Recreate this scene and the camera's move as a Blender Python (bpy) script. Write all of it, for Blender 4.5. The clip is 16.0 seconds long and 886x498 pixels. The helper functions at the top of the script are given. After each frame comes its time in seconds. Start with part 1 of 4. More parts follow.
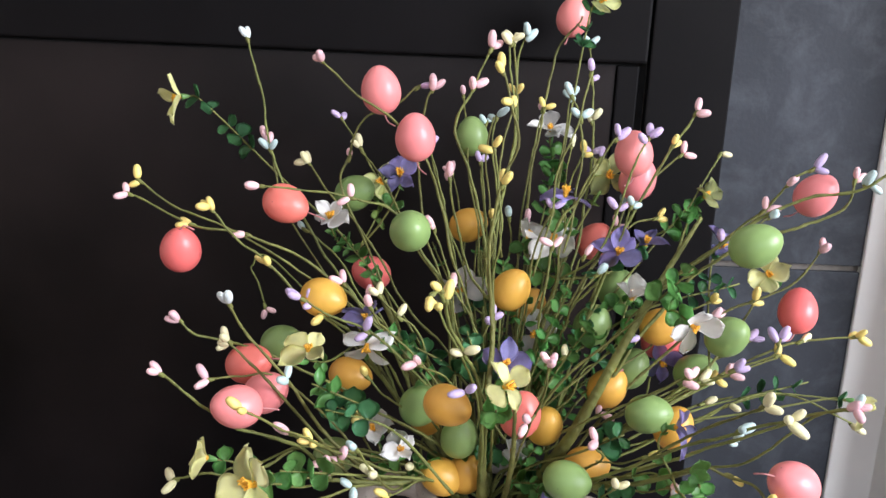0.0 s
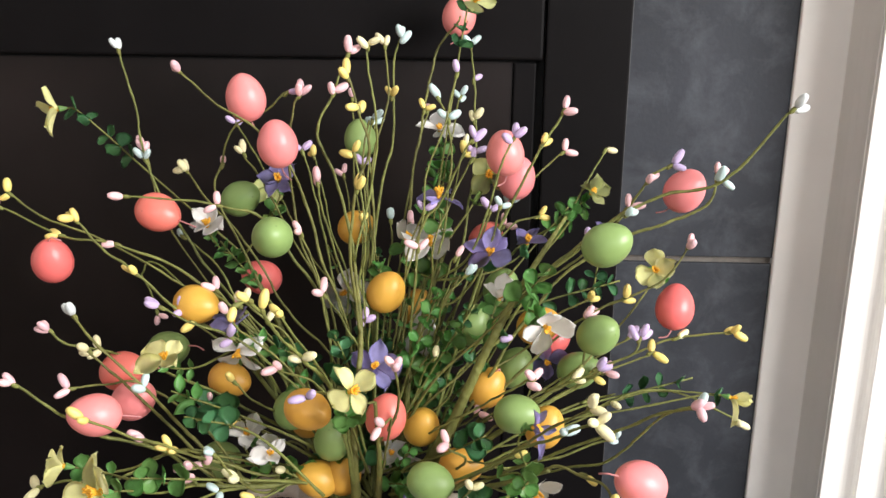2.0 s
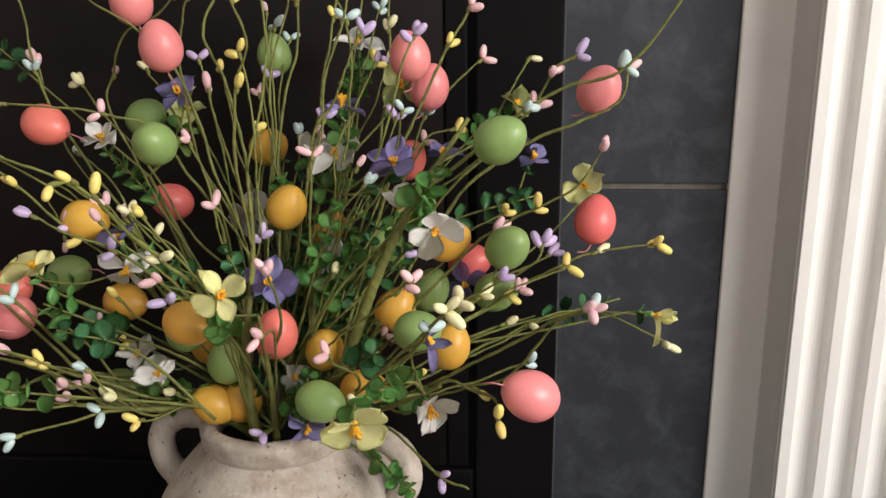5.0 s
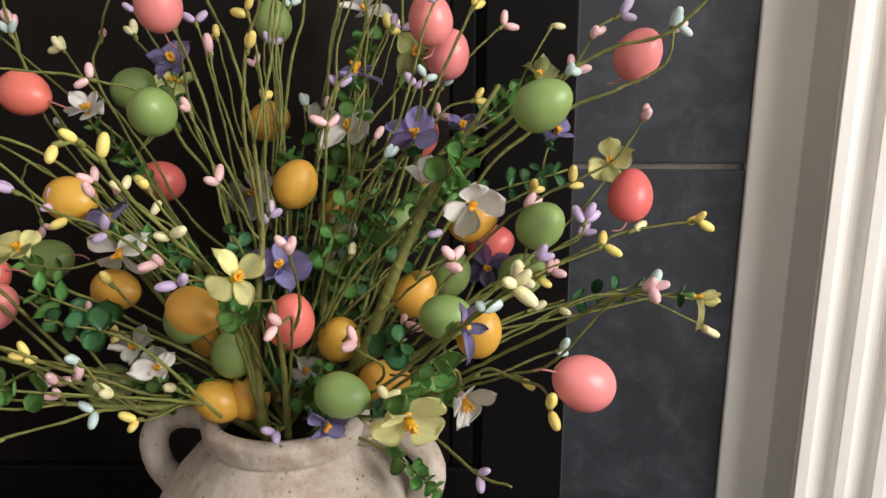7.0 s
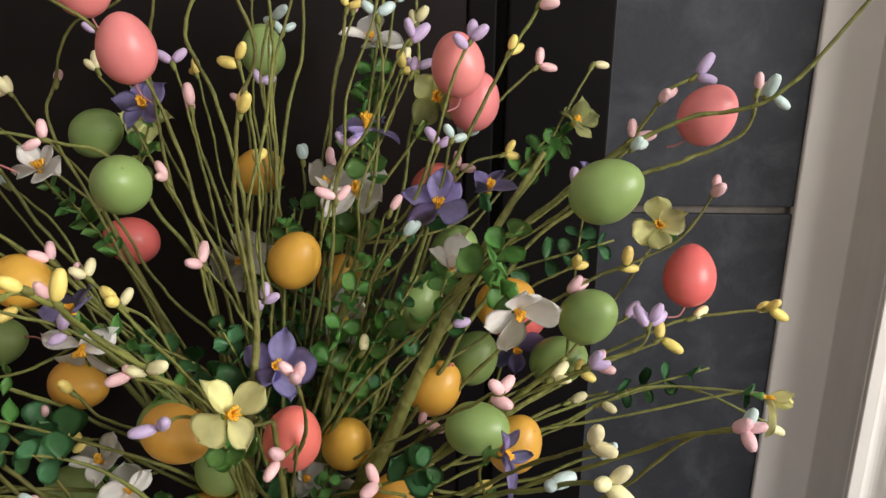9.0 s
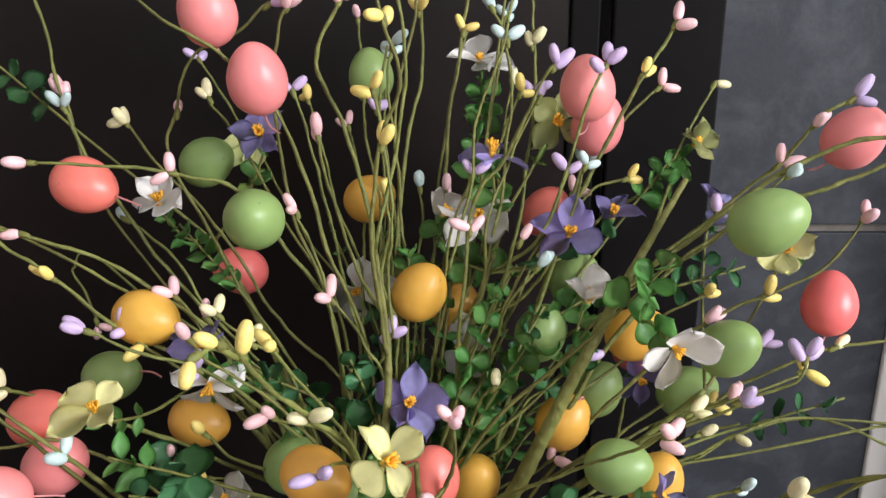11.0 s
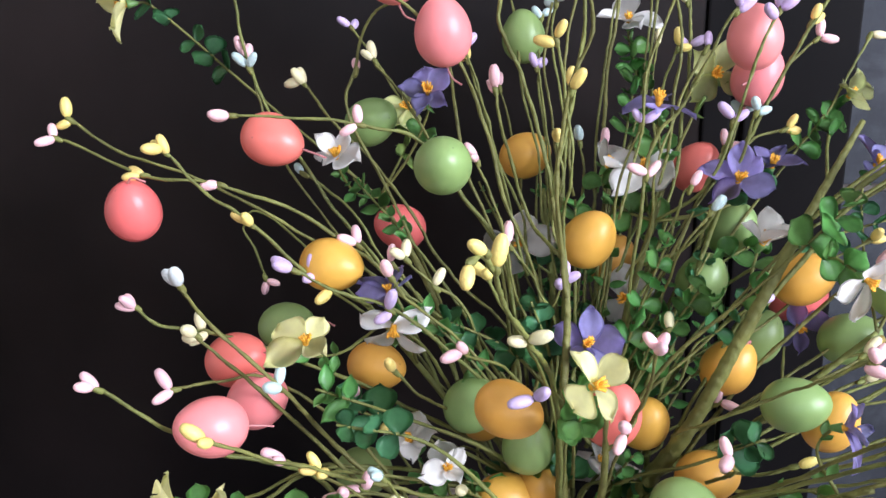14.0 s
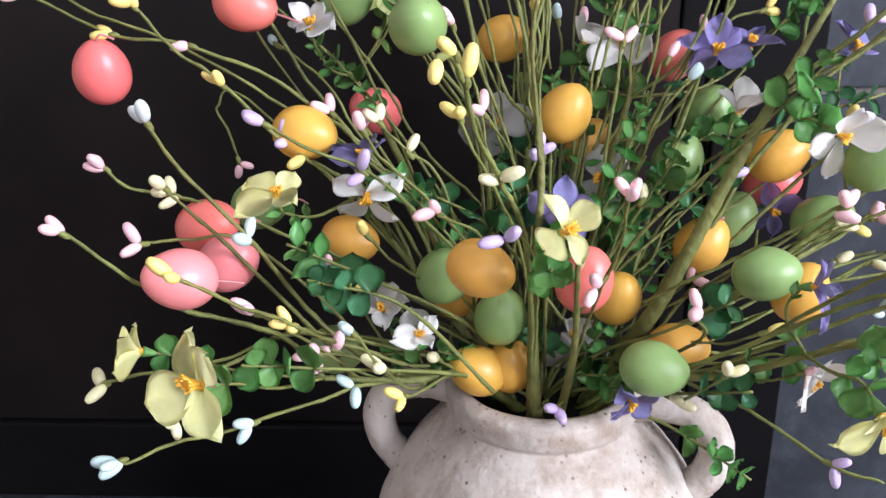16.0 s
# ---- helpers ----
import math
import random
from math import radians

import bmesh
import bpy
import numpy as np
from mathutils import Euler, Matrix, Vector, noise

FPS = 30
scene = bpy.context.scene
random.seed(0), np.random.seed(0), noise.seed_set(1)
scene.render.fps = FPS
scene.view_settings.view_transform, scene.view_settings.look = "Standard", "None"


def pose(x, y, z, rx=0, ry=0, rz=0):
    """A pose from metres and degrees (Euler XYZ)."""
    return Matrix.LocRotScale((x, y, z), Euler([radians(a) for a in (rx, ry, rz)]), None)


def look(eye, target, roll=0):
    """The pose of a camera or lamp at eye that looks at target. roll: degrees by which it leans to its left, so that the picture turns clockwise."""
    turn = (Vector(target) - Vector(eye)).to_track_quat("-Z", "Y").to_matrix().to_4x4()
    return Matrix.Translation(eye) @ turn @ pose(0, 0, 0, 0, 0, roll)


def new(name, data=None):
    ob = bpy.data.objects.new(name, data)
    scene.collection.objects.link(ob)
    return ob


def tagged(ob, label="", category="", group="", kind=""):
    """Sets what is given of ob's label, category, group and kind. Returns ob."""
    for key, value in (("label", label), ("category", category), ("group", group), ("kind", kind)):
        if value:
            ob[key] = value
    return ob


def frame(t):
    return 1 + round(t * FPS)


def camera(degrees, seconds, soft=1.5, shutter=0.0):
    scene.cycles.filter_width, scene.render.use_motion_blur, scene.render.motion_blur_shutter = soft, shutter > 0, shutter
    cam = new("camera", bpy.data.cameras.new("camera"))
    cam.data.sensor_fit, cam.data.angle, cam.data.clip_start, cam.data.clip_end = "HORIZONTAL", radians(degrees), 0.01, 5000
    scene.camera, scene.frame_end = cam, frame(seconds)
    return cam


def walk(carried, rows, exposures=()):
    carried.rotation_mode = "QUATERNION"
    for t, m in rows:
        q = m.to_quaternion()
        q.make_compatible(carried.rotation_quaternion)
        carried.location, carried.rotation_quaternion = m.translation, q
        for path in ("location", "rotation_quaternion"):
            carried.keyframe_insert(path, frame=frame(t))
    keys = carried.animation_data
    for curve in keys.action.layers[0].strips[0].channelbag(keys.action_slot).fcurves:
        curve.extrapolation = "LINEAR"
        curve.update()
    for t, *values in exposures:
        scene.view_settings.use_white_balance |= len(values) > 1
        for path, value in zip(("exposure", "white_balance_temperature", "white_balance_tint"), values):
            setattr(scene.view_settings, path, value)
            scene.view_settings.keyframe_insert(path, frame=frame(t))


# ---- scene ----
cam = camera(55.0, 16.0, soft=1.5)
PATH = [
    (0, (-0.069, 0.108, 0.678), (-0.062, 2.046, 0.183), 2.5),
    (0.5, (-0.039, 0.112, 0.691), (-0.047, 2.049, 0.196), 1.9),
    (1, (-0.007, 0.115, 0.695), (-0.022, 2.053, 0.202), 1.4),
    (1.5, (0.037, 0.112, 0.696), (0.006, 2.046, 0.188), 0.9),
    (2, (0.066, 0.11, 0.693), (0.013, 2.041, 0.175), 0.7),
    (2.5, (0.095, 0.119, 0.686), (0.016, 2.046, 0.158), 0.3),
    (3, (0.127, 0.134, 0.679), (0.037, 2.06, 0.146), 0.2),
    (3.5, (0.157, 0.147, 0.664), (0.065, 2.069, 0.121), 0.2),
    (4, (0.175, 0.147, 0.648), (0.059, 2.068, 0.102), -0.2),
    (4.5, (0.183, 0.145, 0.631), (0.033, 2.065, 0.092), -0.6),
    (7, (0.119, 0.191, 0.586), (0.089, 2.117, 0.048), -0.1),
    (7.5, (0.101, 0.227, 0.602), (0.123, 2.146, 0.04), 0.4),
    (8, (0.097, 0.263, 0.621), (0.142, 2.168, 0.011), 1.0),
    (10.5, (0.028, 0.339, 0.645), (0.062, 2.236, 0.012), 0.4),
    (11, (0.012, 0.335, 0.647), (0.006, 2.239, 0.033), -0.2),
    (11.5, (-0.005, 0.333, 0.646), (-0.036, 2.238, 0.038), -0.4),
    (12, (-0.019, 0.33, 0.646), (-0.08, 2.235, 0.041), -0.8),
    (12.5, (-0.031, 0.327, 0.643), (-0.12, 2.231, 0.038), -1.1),
    (13, (-0.051, 0.321, 0.642), (-0.163, 2.224, 0.036), -1.2),
    (13.5, (-0.057, 0.313, 0.635), (-0.183, 2.215, 0.029), -1.6),
    (14, (-0.063, 0.305, 0.624), (-0.191, 2.204, 0.009), -1.9),
    (14.5, (-0.067, 0.293, 0.609), (-0.195, 2.185, -0.025), -1.9),
    (15, (-0.072, 0.289, 0.593), (-0.199, 2.173, -0.065), -1.8),
    (15.5, (-0.068, 0.295, 0.575), (-0.184, 2.173, -0.102), -1.3),
    (16, (-0.058, 0.289, 0.565), (-0.146, 2.164, -0.123), -0.8),
]
walk(cam, [(t, look(eye, target, roll)) for t, eye, target, roll in PATH], exposures=[(0.0, 0.45, 5850, 12), (1.5, 0.46, 6400, 11), (2.5, 0.38, 6450, 10), (3.0, 0.22, 6500, 10), (3.5, -0.12, 6550, 10), (4.5, -0.25, 6650, 10), (7.0, -0.2, 6750, 10), (8.0, -0.25, 6800, 10), (10.5, -0.02, 6450, 12), (11.0, 0.2, 6200, 12), (12.5, 0.54, 5750, 14), (14.5, 0.58, 5600, 15), (16.0, 0.62, 5600, 15)])

# ---- light ----
world = bpy.data.worlds.new("daylight")
scene.world = world
world.use_nodes = True
wn = world.node_tree.nodes
sky = wn.new("ShaderNodeTexSky")
sky.sky_type, sky.sun_disc = "NISHITA", False
sky.sun_elevation, sky.sun_rotation = radians(38), radians(100)
world.node_tree.links.new(sky.outputs["Color"], wn["Background"].inputs["Color"])
wn["Background"].inputs["Strength"].default_value = 0.1


def area_lamp(name, m, width, height, watts, colour):
    lamp = bpy.data.lights.new(name, "AREA")
    lamp.shape, lamp.size, lamp.size_y = "RECTANGLE", width, height
    lamp.energy, lamp.color = watts, colour
    ob = new(name, lamp)
    ob.matrix_world = m
    return ob


# daylight in the window opening of the right-hand wall; an added weaker fill behind
area_lamp("window_daylight", look((2.16, -0.85, 1.35), (0.0, 0.75, 0.45)), 1.5, 1.3, 106, (1.0, 0.985, 0.965))
area_lamp("rear_fill", look((-0.2, -2.96, 1.5), (0.0, 0.8, 0.5)), 1.5, 1.2, 14, (0.95, 0.97, 1.0))

# ---- materials ----


def material(name, colour, rough=0.5, vary=0.15, scale=30.0, bump=0.0, bump_scale=120.0, coat=0.0, spread=0.0, gloss=0.5, thin=0.0, specks=0.0):
    m = bpy.data.materials.new(name)
    m.use_nodes = True
    nt = m.node_tree
    n, lk = nt.nodes, nt.links
    b = n["Principled BSDF"]
    b.inputs["Roughness"].default_value = rough
    b.inputs["Coat Weight"].default_value, b.inputs["Coat Roughness"].default_value = coat, 0.25
    b.inputs["Specular IOR Level"].default_value = gloss
    co = n.new("ShaderNodeTexCoord")
    big = n.new("ShaderNodeTexNoise")
    big.inputs["Scale"].default_value, big.inputs["Detail"].default_value = scale, 5.0
    lk.new(co.outputs["Object"], big.inputs["Vector"])
    ramp = n.new("ShaderNodeMapRange")
    ramp.inputs["From Min"].default_value, ramp.inputs["From Max"].default_value = 0.3, 0.7
    ramp.inputs["To Min"].default_value, ramp.inputs["To Max"].default_value = 1 - vary, 1 + vary
    lk.new(big.outputs["Fac"], ramp.inputs["Value"])
    hsv = n.new("ShaderNodeHueSaturation")
    hsv.inputs["Color"].default_value = (*colour, 1)
    if spread:
        info = n.new("ShaderNodeObjectInfo")
        shift = n.new("ShaderNodeMapRange")
        shift.inputs["To Min"].default_value, shift.inputs["To Max"].default_value = 0.5 - spread * 0.1, 0.5 + spread * 0.1
        lk.new(info.outputs["Random"], shift.inputs["Value"])
        lk.new(shift.outputs["Result"], hsv.inputs["Hue"])
        both = n.new("ShaderNodeMath")
        both.operation = "MULTIPLY"
        own = n.new("ShaderNodeMapRange")
        own.inputs["To Min"].default_value, own.inputs["To Max"].default_value = 1 - spread, 1 + spread
        lk.new(info.outputs["Random"], own.inputs["Value"])
        lk.new(own.outputs["Result"], both.inputs[0])
        lk.new(ramp.outputs["Result"], both.inputs[1])
        lk.new(both.outputs["Value"], hsv.inputs["Value"])
    else:
        lk.new(ramp.outputs["Result"], hsv.inputs["Value"])
    lk.new(hsv.outputs["Color"], b.inputs["Base Color"])
    if specks:
        dots = n.new("ShaderNodeTexVoronoi")
        dots.inputs["Scale"].default_value = 85.0
        lk.new(co.outputs["Object"], dots.inputs["Vector"])
        tiny = n.new("ShaderNodeMapRange")
        tiny.inputs["From Min"].default_value, tiny.inputs["From Max"].default_value = 0.085, 0.045
        tiny.inputs["To Max"].default_value = specks
        lk.new(dots.outputs["Distance"], tiny.inputs["Value"])
        spotted = n.new("ShaderNodeMix")
        spotted.data_type = "RGBA"
        lk.new(tiny.outputs["Result"], spotted.inputs["Factor"])
        lk.new(hsv.outputs["Color"], spotted.inputs[6])
        spotted.inputs[7].default_value = (colour[0] * 0.35, colour[1] * 0.3, colour[2] * 0.3, 1)
        lk.new(spotted.outputs[2], b.inputs["Base Color"])
    if thin:
        through_cloth = n.new("ShaderNodeBsdfTranslucent")
        lk.new(hsv.outputs["Color"], through_cloth.inputs["Color"])
        blend = n.new("ShaderNodeMixShader")
        blend.inputs["Fac"].default_value = thin
        lk.new(b.outputs["BSDF"], blend.inputs[1])
        lk.new(through_cloth.outputs["BSDF"], blend.inputs[2])
        lk.new(blend.outputs["Shader"], n["Material Output"].inputs["Surface"])
    if bump:
        fine = n.new("ShaderNodeTexNoise")
        fine.inputs["Scale"].default_value, fine.inputs["Detail"].default_value = bump_scale, 6.0
        lk.new(co.outputs["Object"], fine.inputs["Vector"])
        bp = n.new("ShaderNodeBump")
        bp.inputs["Strength"].default_value, bp.inputs["Distance"].default_value = bump, 0.002
        lk.new(fine.outputs["Fac"], bp.inputs["Height"])
        lk.new(bp.outputs["Normal"], b.inputs["Normal"])
        rr = n.new("ShaderNodeMapRange")
        rr.inputs["To Min"].default_value, rr.inputs["To Max"].default_value = max(rough - 0.1, 0.05), min(rough + 0.1, 1)
        lk.new(fine.outputs["Fac"], rr.inputs["Value"])
        lk.new(rr.outputs["Result"], b.inputs["Roughness"])
    return m


EGG = {
    "coral": material("coral_egg_paint", (0.80, 0.170, 0.150), 0.40, 0.07, 22, 0.10, 160, coat=0.12, spread=0.06, specks=0.5),
    "rose": material("rose_egg_paint", (0.86, 0.265, 0.265), 0.40, 0.07, 22, 0.10, 160, coat=0.12, spread=0.05, specks=0.5),
    "mustard": material("mustard_egg_paint", (0.74, 0.400, 0.062), 0.42, 0.10, 22, 0.12, 160, coat=0.10, spread=0.05, specks=0.5),
    "green": material("sage_egg_paint", (0.240, 0.350, 0.112), 0.42, 0.09, 22, 0.10, 160, coat=0.10, spread=0.07, specks=0.5),
}
PIP = {
    "pk": material("pink_pip", (0.86, 0.54, 0.57), 0.45, 0.16, 130, 0.25, 500, spread=0.10),
    "bl": material("pale_aqua_pip", (0.55, 0.70, 0.69), 0.45, 0.16, 130, 0.25, 500, spread=0.12),
    "ye": material("yellow_pip", (0.85, 0.68, 0.20), 0.45, 0.14, 130, 0.25, 500, spread=0.08),
    "li": material("lilac_pip", (0.58, 0.45, 0.70), 0.45, 0.16, 130, 0.25, 500, spread=0.10),
    "cr": material("cream_pip", (0.82, 0.77, 0.46), 0.45, 0.14, 130, 0.25, 500, spread=0.10),
    "wh": material("whitish_blue_pip", (0.70, 0.76, 0.76), 0.45, 0.12, 130, 0.25, 500, spread=0.06),
}
PETAL = {
    "yellow": material("pale_yellow_petal", (0.92, 0.91, 0.57), 0.6, 0.10, 90, 0.3, 260, thin=0.58, spread=0.05),
    "white": material("white_petal", (0.92, 0.91, 0.89), 0.6, 0.06, 90, 0.3, 260, thin=0.58, spread=0.04),
    "purple": material("violet_petal", (0.45, 0.41, 0.68), 0.6, 0.25, 90, 0.3, 260, thin=0.58, spread=0.20),
    "lime": material("greenish_petal", (0.82, 0.85, 0.50), 0.6, 0.15, 90, 0.3, 260, thin=0.58, spread=0.06),
}
STAMEN = material("orange_stamen", (0.88, 0.46, 0.035), 0.6, 0.25, 300)
LEAF = {
    "fresh": material("fresh_green_leaf", (0.200, 0.415, 0.128), 0.32, 0.22, 110, 0.2, 300, spread=0.16, thin=0.4),
    "dark": material("dark_green_leaf", (0.085, 0.235, 0.095), 0.34, 0.25, 110, 0.2, 300, spread=0.18, thin=0.3),
    "lime": material("lime_leaf", (0.22, 0.33, 0.08), 0.5, 0.2, 110, 0.2, 300, spread=0.12),
}
WIRE = material("pink_wire", (0.55, 0.22, 0.22), 0.5, 0.1, 200)


def paper_wrap():
    """Olive floral tape, wound round the stems."""
    m = material("olive_stem_wrap", (0.158, 0.165, 0.039), 0.62, 0.34, 55, 0.5, 420, spread=0.14)
    n, lk = m.node_tree.nodes, m.node_tree.links
    wave = n.new("ShaderNodeTexWave")
    wave.bands_direction = "DIAGONAL"
    wave.inputs["Scale"].default_value, wave.inputs["Distortion"].default_value = 55, 4.0
    wave.inputs["Detail"].default_value = 3.0
    co = n["Texture Coordinate"]
    lk.new(co.outputs["Object"], wave.inputs["Vector"])
    bp = n.new("ShaderNodeBump")
    bp.inputs["Strength"].default_value, bp.inputs["Distance"].default_value = 0.4, 0.0010
    lk.new(wave.outputs["Fac"], bp.inputs["Height"])
    lk.new(n["Bump"].outputs["Normal"], bp.inputs["Normal"])
    lk.new(bp.outputs["Normal"], n["Principled BSDF"].inputs["Normal"])
    return m


WRAP = paper_wrap()
BLACK = material("black_fireplace_metal", (0.0053, 0.0045, 0.0048), 0.55, 0.25, 9, 0.03, 500, gloss=0.09)
# dark glass; the brown mottling paints in a vague warm reflection
DOOR_REFLECTION = material("dark_door_reflection", (0.0085, 0.0062, 0.0059), 0.40, 0.75, 4, 0.10, 60, gloss=0.22)
# near-black colour that stands for shade in gaps and hollows
GAP_SHADE = material("gap_shade", (0.003, 0.003, 0.003), 0.9, 0.1, 20)
WHITE = material("white_painted_wood", (0.82, 0.80, 0.77), 0.45, 0.03, 12, 0.06, 60)
GROUT = material("grey_grout", (0.135, 0.12, 0.105), 0.9, 0.25, 60, 0.4, 300)
PLASTER = material("warm_wall_paint", (0.62, 0.58, 0.53), 0.8, 0.04, 3, 0.1, 200)
CEILING = material("white_ceiling_paint", (0.75, 0.74, 0.72), 0.85, 0.03, 3, 0.1, 200)
WOOD = material("brown_floorboards", (0.16, 0.095, 0.055), 0.45, 0.3, 6, 0.2, 60)
EDGE = material("dark_tile_edge", (0.07, 0.07, 0.073), 0.5, 0.2, 60)


def slate():
    m = material("dark_slate", (0.027, 0.030, 0.037), 0.68, 0.28, 7, 0.12, 200, gloss=0.3)
    n, lk = m.node_tree.nodes, m.node_tree.links
    cloud = n.new("ShaderNodeTexNoise")
    cloud.inputs["Scale"].default_value, cloud.inputs["Detail"].default_value = 20.0, 10.0
    cloud.inputs["Roughness"].default_value = 0.66
    cloud.inputs["Distortion"].default_value = 0.35
    lk.new(n["Texture Coordinate"].outputs["Object"], cloud.inputs["Vector"])
    rng = n.new("ShaderNodeMapRange")
    rng.inputs["From Min"].default_value, rng.inputs["From Max"].default_value = 0.46, 0.74
    rng.inputs["To Max"].default_value = 0.55
    lk.new(cloud.outputs["Fac"], rng.inputs["Value"])
    mix = n.new("ShaderNodeMix")
    mix.data_type = "RGBA"
    lk.new(rng.outputs["Result"], mix.inputs["Factor"])
    lk.new(n["Hue/Saturation/Value"].outputs["Color"], mix.inputs[6])
    mix.inputs[7].default_value = (0.090, 0.098, 0.112, 1)
    lk.new(mix.outputs[2], n["Principled BSDF"].inputs["Base Color"])
    return m


SLATE = slate()


def jar_clay():
    m = material("whitewashed_clay", (0.55, 0.485, 0.425), 0.88, 0.14, 18, 0.9, 110)
    n, lk = m.node_tree.nodes, m.node_tree.links
    co = n["Texture Coordinate"].outputs["Object"]
    grime = n.new("ShaderNodeTexNoise")
    grime.inputs["Scale"].default_value, grime.inputs["Detail"].default_value = 26.0, 9.0
    grime.inputs["Roughness"].default_value = 0.7
    lk.new(co, grime.inputs["Vector"])
    pick = n.new("ShaderNodeMapRange")
    pick.inputs["From Min"].default_value, pick.inputs["From Max"].default_value = 0.46, 0.66
    pick.inputs["To Max"].default_value = 0.85
    lk.new(grime.outputs["Fac"], pick.inputs["Value"])
    mix = n.new("ShaderNodeMix")
    mix.data_type = "RGBA"
    lk.new(pick.outputs["Result"], mix.inputs["Factor"])
    lk.new(n["Hue/Saturation/Value"].outputs["Color"], mix.inputs[6])
    mix.inputs[7].default_value = (0.31, 0.235, 0.175, 1)
    # small dark pits in the wash
    pits = n.new("ShaderNodeTexVoronoi")
    pits.inputs["Scale"].default_value = 150.0
    lk.new(co, pits.inputs["Vector"])
    few = n.new("ShaderNodeTexNoise")
    few.inputs["Scale"].default_value = 34.0
    lk.new(co, few.inputs["Vector"])
    near = n.new("ShaderNodeMapRange")
    near.inputs["From Min"].default_value, near.inputs["From Max"].default_value = 0.24, 0.10
    lk.new(pits.outputs["Distance"], near.inputs["Value"])
    rare = n.new("ShaderNodeMapRange")
    rare.inputs["From Min"].default_value, rare.inputs["From Max"].default_value = 0.48, 0.60
    lk.new(few.outputs["Fac"], rare.inputs["Value"])
    both = n.new("ShaderNodeMath")
    both.operation = "MULTIPLY"
    lk.new(near.outputs["Result"], both.inputs[0])
    lk.new(rare.outputs["Result"], both.inputs[1])
    dark = n.new("ShaderNodeMix")
    dark.data_type = "RGBA"
    lk.new(both.outputs["Value"], dark.inputs["Factor"])
    lk.new(mix.outputs[2], dark.inputs[6])
    dark.inputs[7].default_value = (0.14, 0.10, 0.075, 1)
    lk.new(dark.outputs[2], n["Principled BSDF"].inputs["Base Color"])
    return m


CLAY = jar_clay()

# ---- builders ----


def mesh_of(name, bm, mat, smooth=True):
    me = bpy.data.meshes.new(name)
    bm.to_mesh(me)
    bm.free()
    me.materials.append(mat)
    if smooth:
        me.shade_smooth()
    return me


def part(name, data, parent, label="", m=None):
    ob = new(name, data)
    ob.parent = parent
    if m is not None:
        ob.matrix_basis = m
    if label:
        ob["label"] = label
    return ob


def thing(name, at, label, category, group=""):
    ob = new(name)
    ob.location = at
    ob.empty_display_size = 0.02
    return tagged(ob, label, category, group)


def box(bm, x0, x1, y0, y1, z0, z1, bevel=0.0):
    made = bmesh.ops.create_cube(bm, size=1, matrix=Matrix.Translation(((x0 + x1) / 2, (y0 + y1) / 2, (z0 + z1) / 2)) @ Matrix.Diagonal((x1 - x0, y1 - y0, z1 - z0, 1)))
    if bevel:
        edges = list({e for v in made["verts"] for e in v.link_edges})
        bmesh.ops.bevel(bm, geom=edges, offset=bevel, segments=2, affect="EDGES", profile=0.6)


def slab(name, dims, mat, label, category, bevel=0.0, kind="structure", parent=None):
    bm = bmesh.new()
    box(bm, *dims, bevel)
    ob = new(name, mesh_of(name, bm, mat, False))
    if parent:
        ob.parent = parent
        return ob
    return tagged(ob, label, category, kind=kind)


def bend(points, steps=6):
    """A smooth line through the points."""
    p = [Vector(q) for q in points]
    p = [p[0] * 2 - p[1]] + p + [p[-1] * 2 - p[-2]]
    line = []
    for i in range(1, len(p) - 2):
        a, b, c, d = p[i - 1 : i + 3]
        for k in range(steps):
            t = k / steps
            line.append(0.5 * (2 * b + (c - a) * t + (2 * a - 5 * b + 4 * c - d) * t * t + (3 * b - a - 3 * c + d) * t**3))
    return line + [p[-2]]


def tube(bm, line, r0, r1, sides=7, rough=0.0, cap=True, tape=0.0, pitch=0.013, ease=1.0):
    """A tapering tube along the line; tape: depth of the spiral edge of a wound strip."""
    rings, n = [], len(line)
    run = 0.0
    up = Vector((0.31, 0.87, 0.38))
    for i, q in enumerate(line):
        ahead = (line[min(i + 1, n - 1)] - line[max(i - 1, 0)]).normalized()
        side = ahead.cross(up).normalized()
        up = side.cross(ahead).normalized()
        r = r0 + (r1 - r0) * (i / (n - 1)) ** ease
        run += (q - line[i - 1]).length if i else 0.0
        ring = []
        for k in range(sides):
            a = 2 * math.pi * k / sides + (0.0 if tape else i * 0.35)
            w = r * (1 + rough * (noise.noise(q * 160 + Vector((k * 3.1, 0, 0)))))
            if tape:
                w *= 1 + tape * ((k / sides + run / pitch) % 1.0 - 0.5)
            ring.append(bm.verts.new(q + side * (w * math.cos(a)) + up * (w * math.sin(a))))
        rings.append(ring)
    for a, b in zip(rings, rings[1:]):
        for k in range(sides):
            bm.faces.new((a[k], a[(k + 1) % sides], b[(k + 1) % sides], b[k]))
    if cap:
        bm.faces.new(rings[0][::-1])
        bm.faces.new(rings[-1])


def lathe(bm, profile, sides=48, wobble=0.0):
    rings = []
    for r, z in profile:
        ring = []
        for k in range(sides):
            a = 2 * math.pi * k / sides
            w = 1 + wobble * noise.noise(Vector((math.cos(a) * 2, math.sin(a) * 2, z * 18)))
            ring.append(bm.verts.new((r * w * math.cos(a), r * w * math.sin(a), z)))
        rings.append(ring)
    for a, b in zip(rings, rings[1:]):
        for k in range(sides):
            bm.faces.new((a[k], a[(k + 1) % sides], b[(k + 1) % sides], b[k]))
    return rings


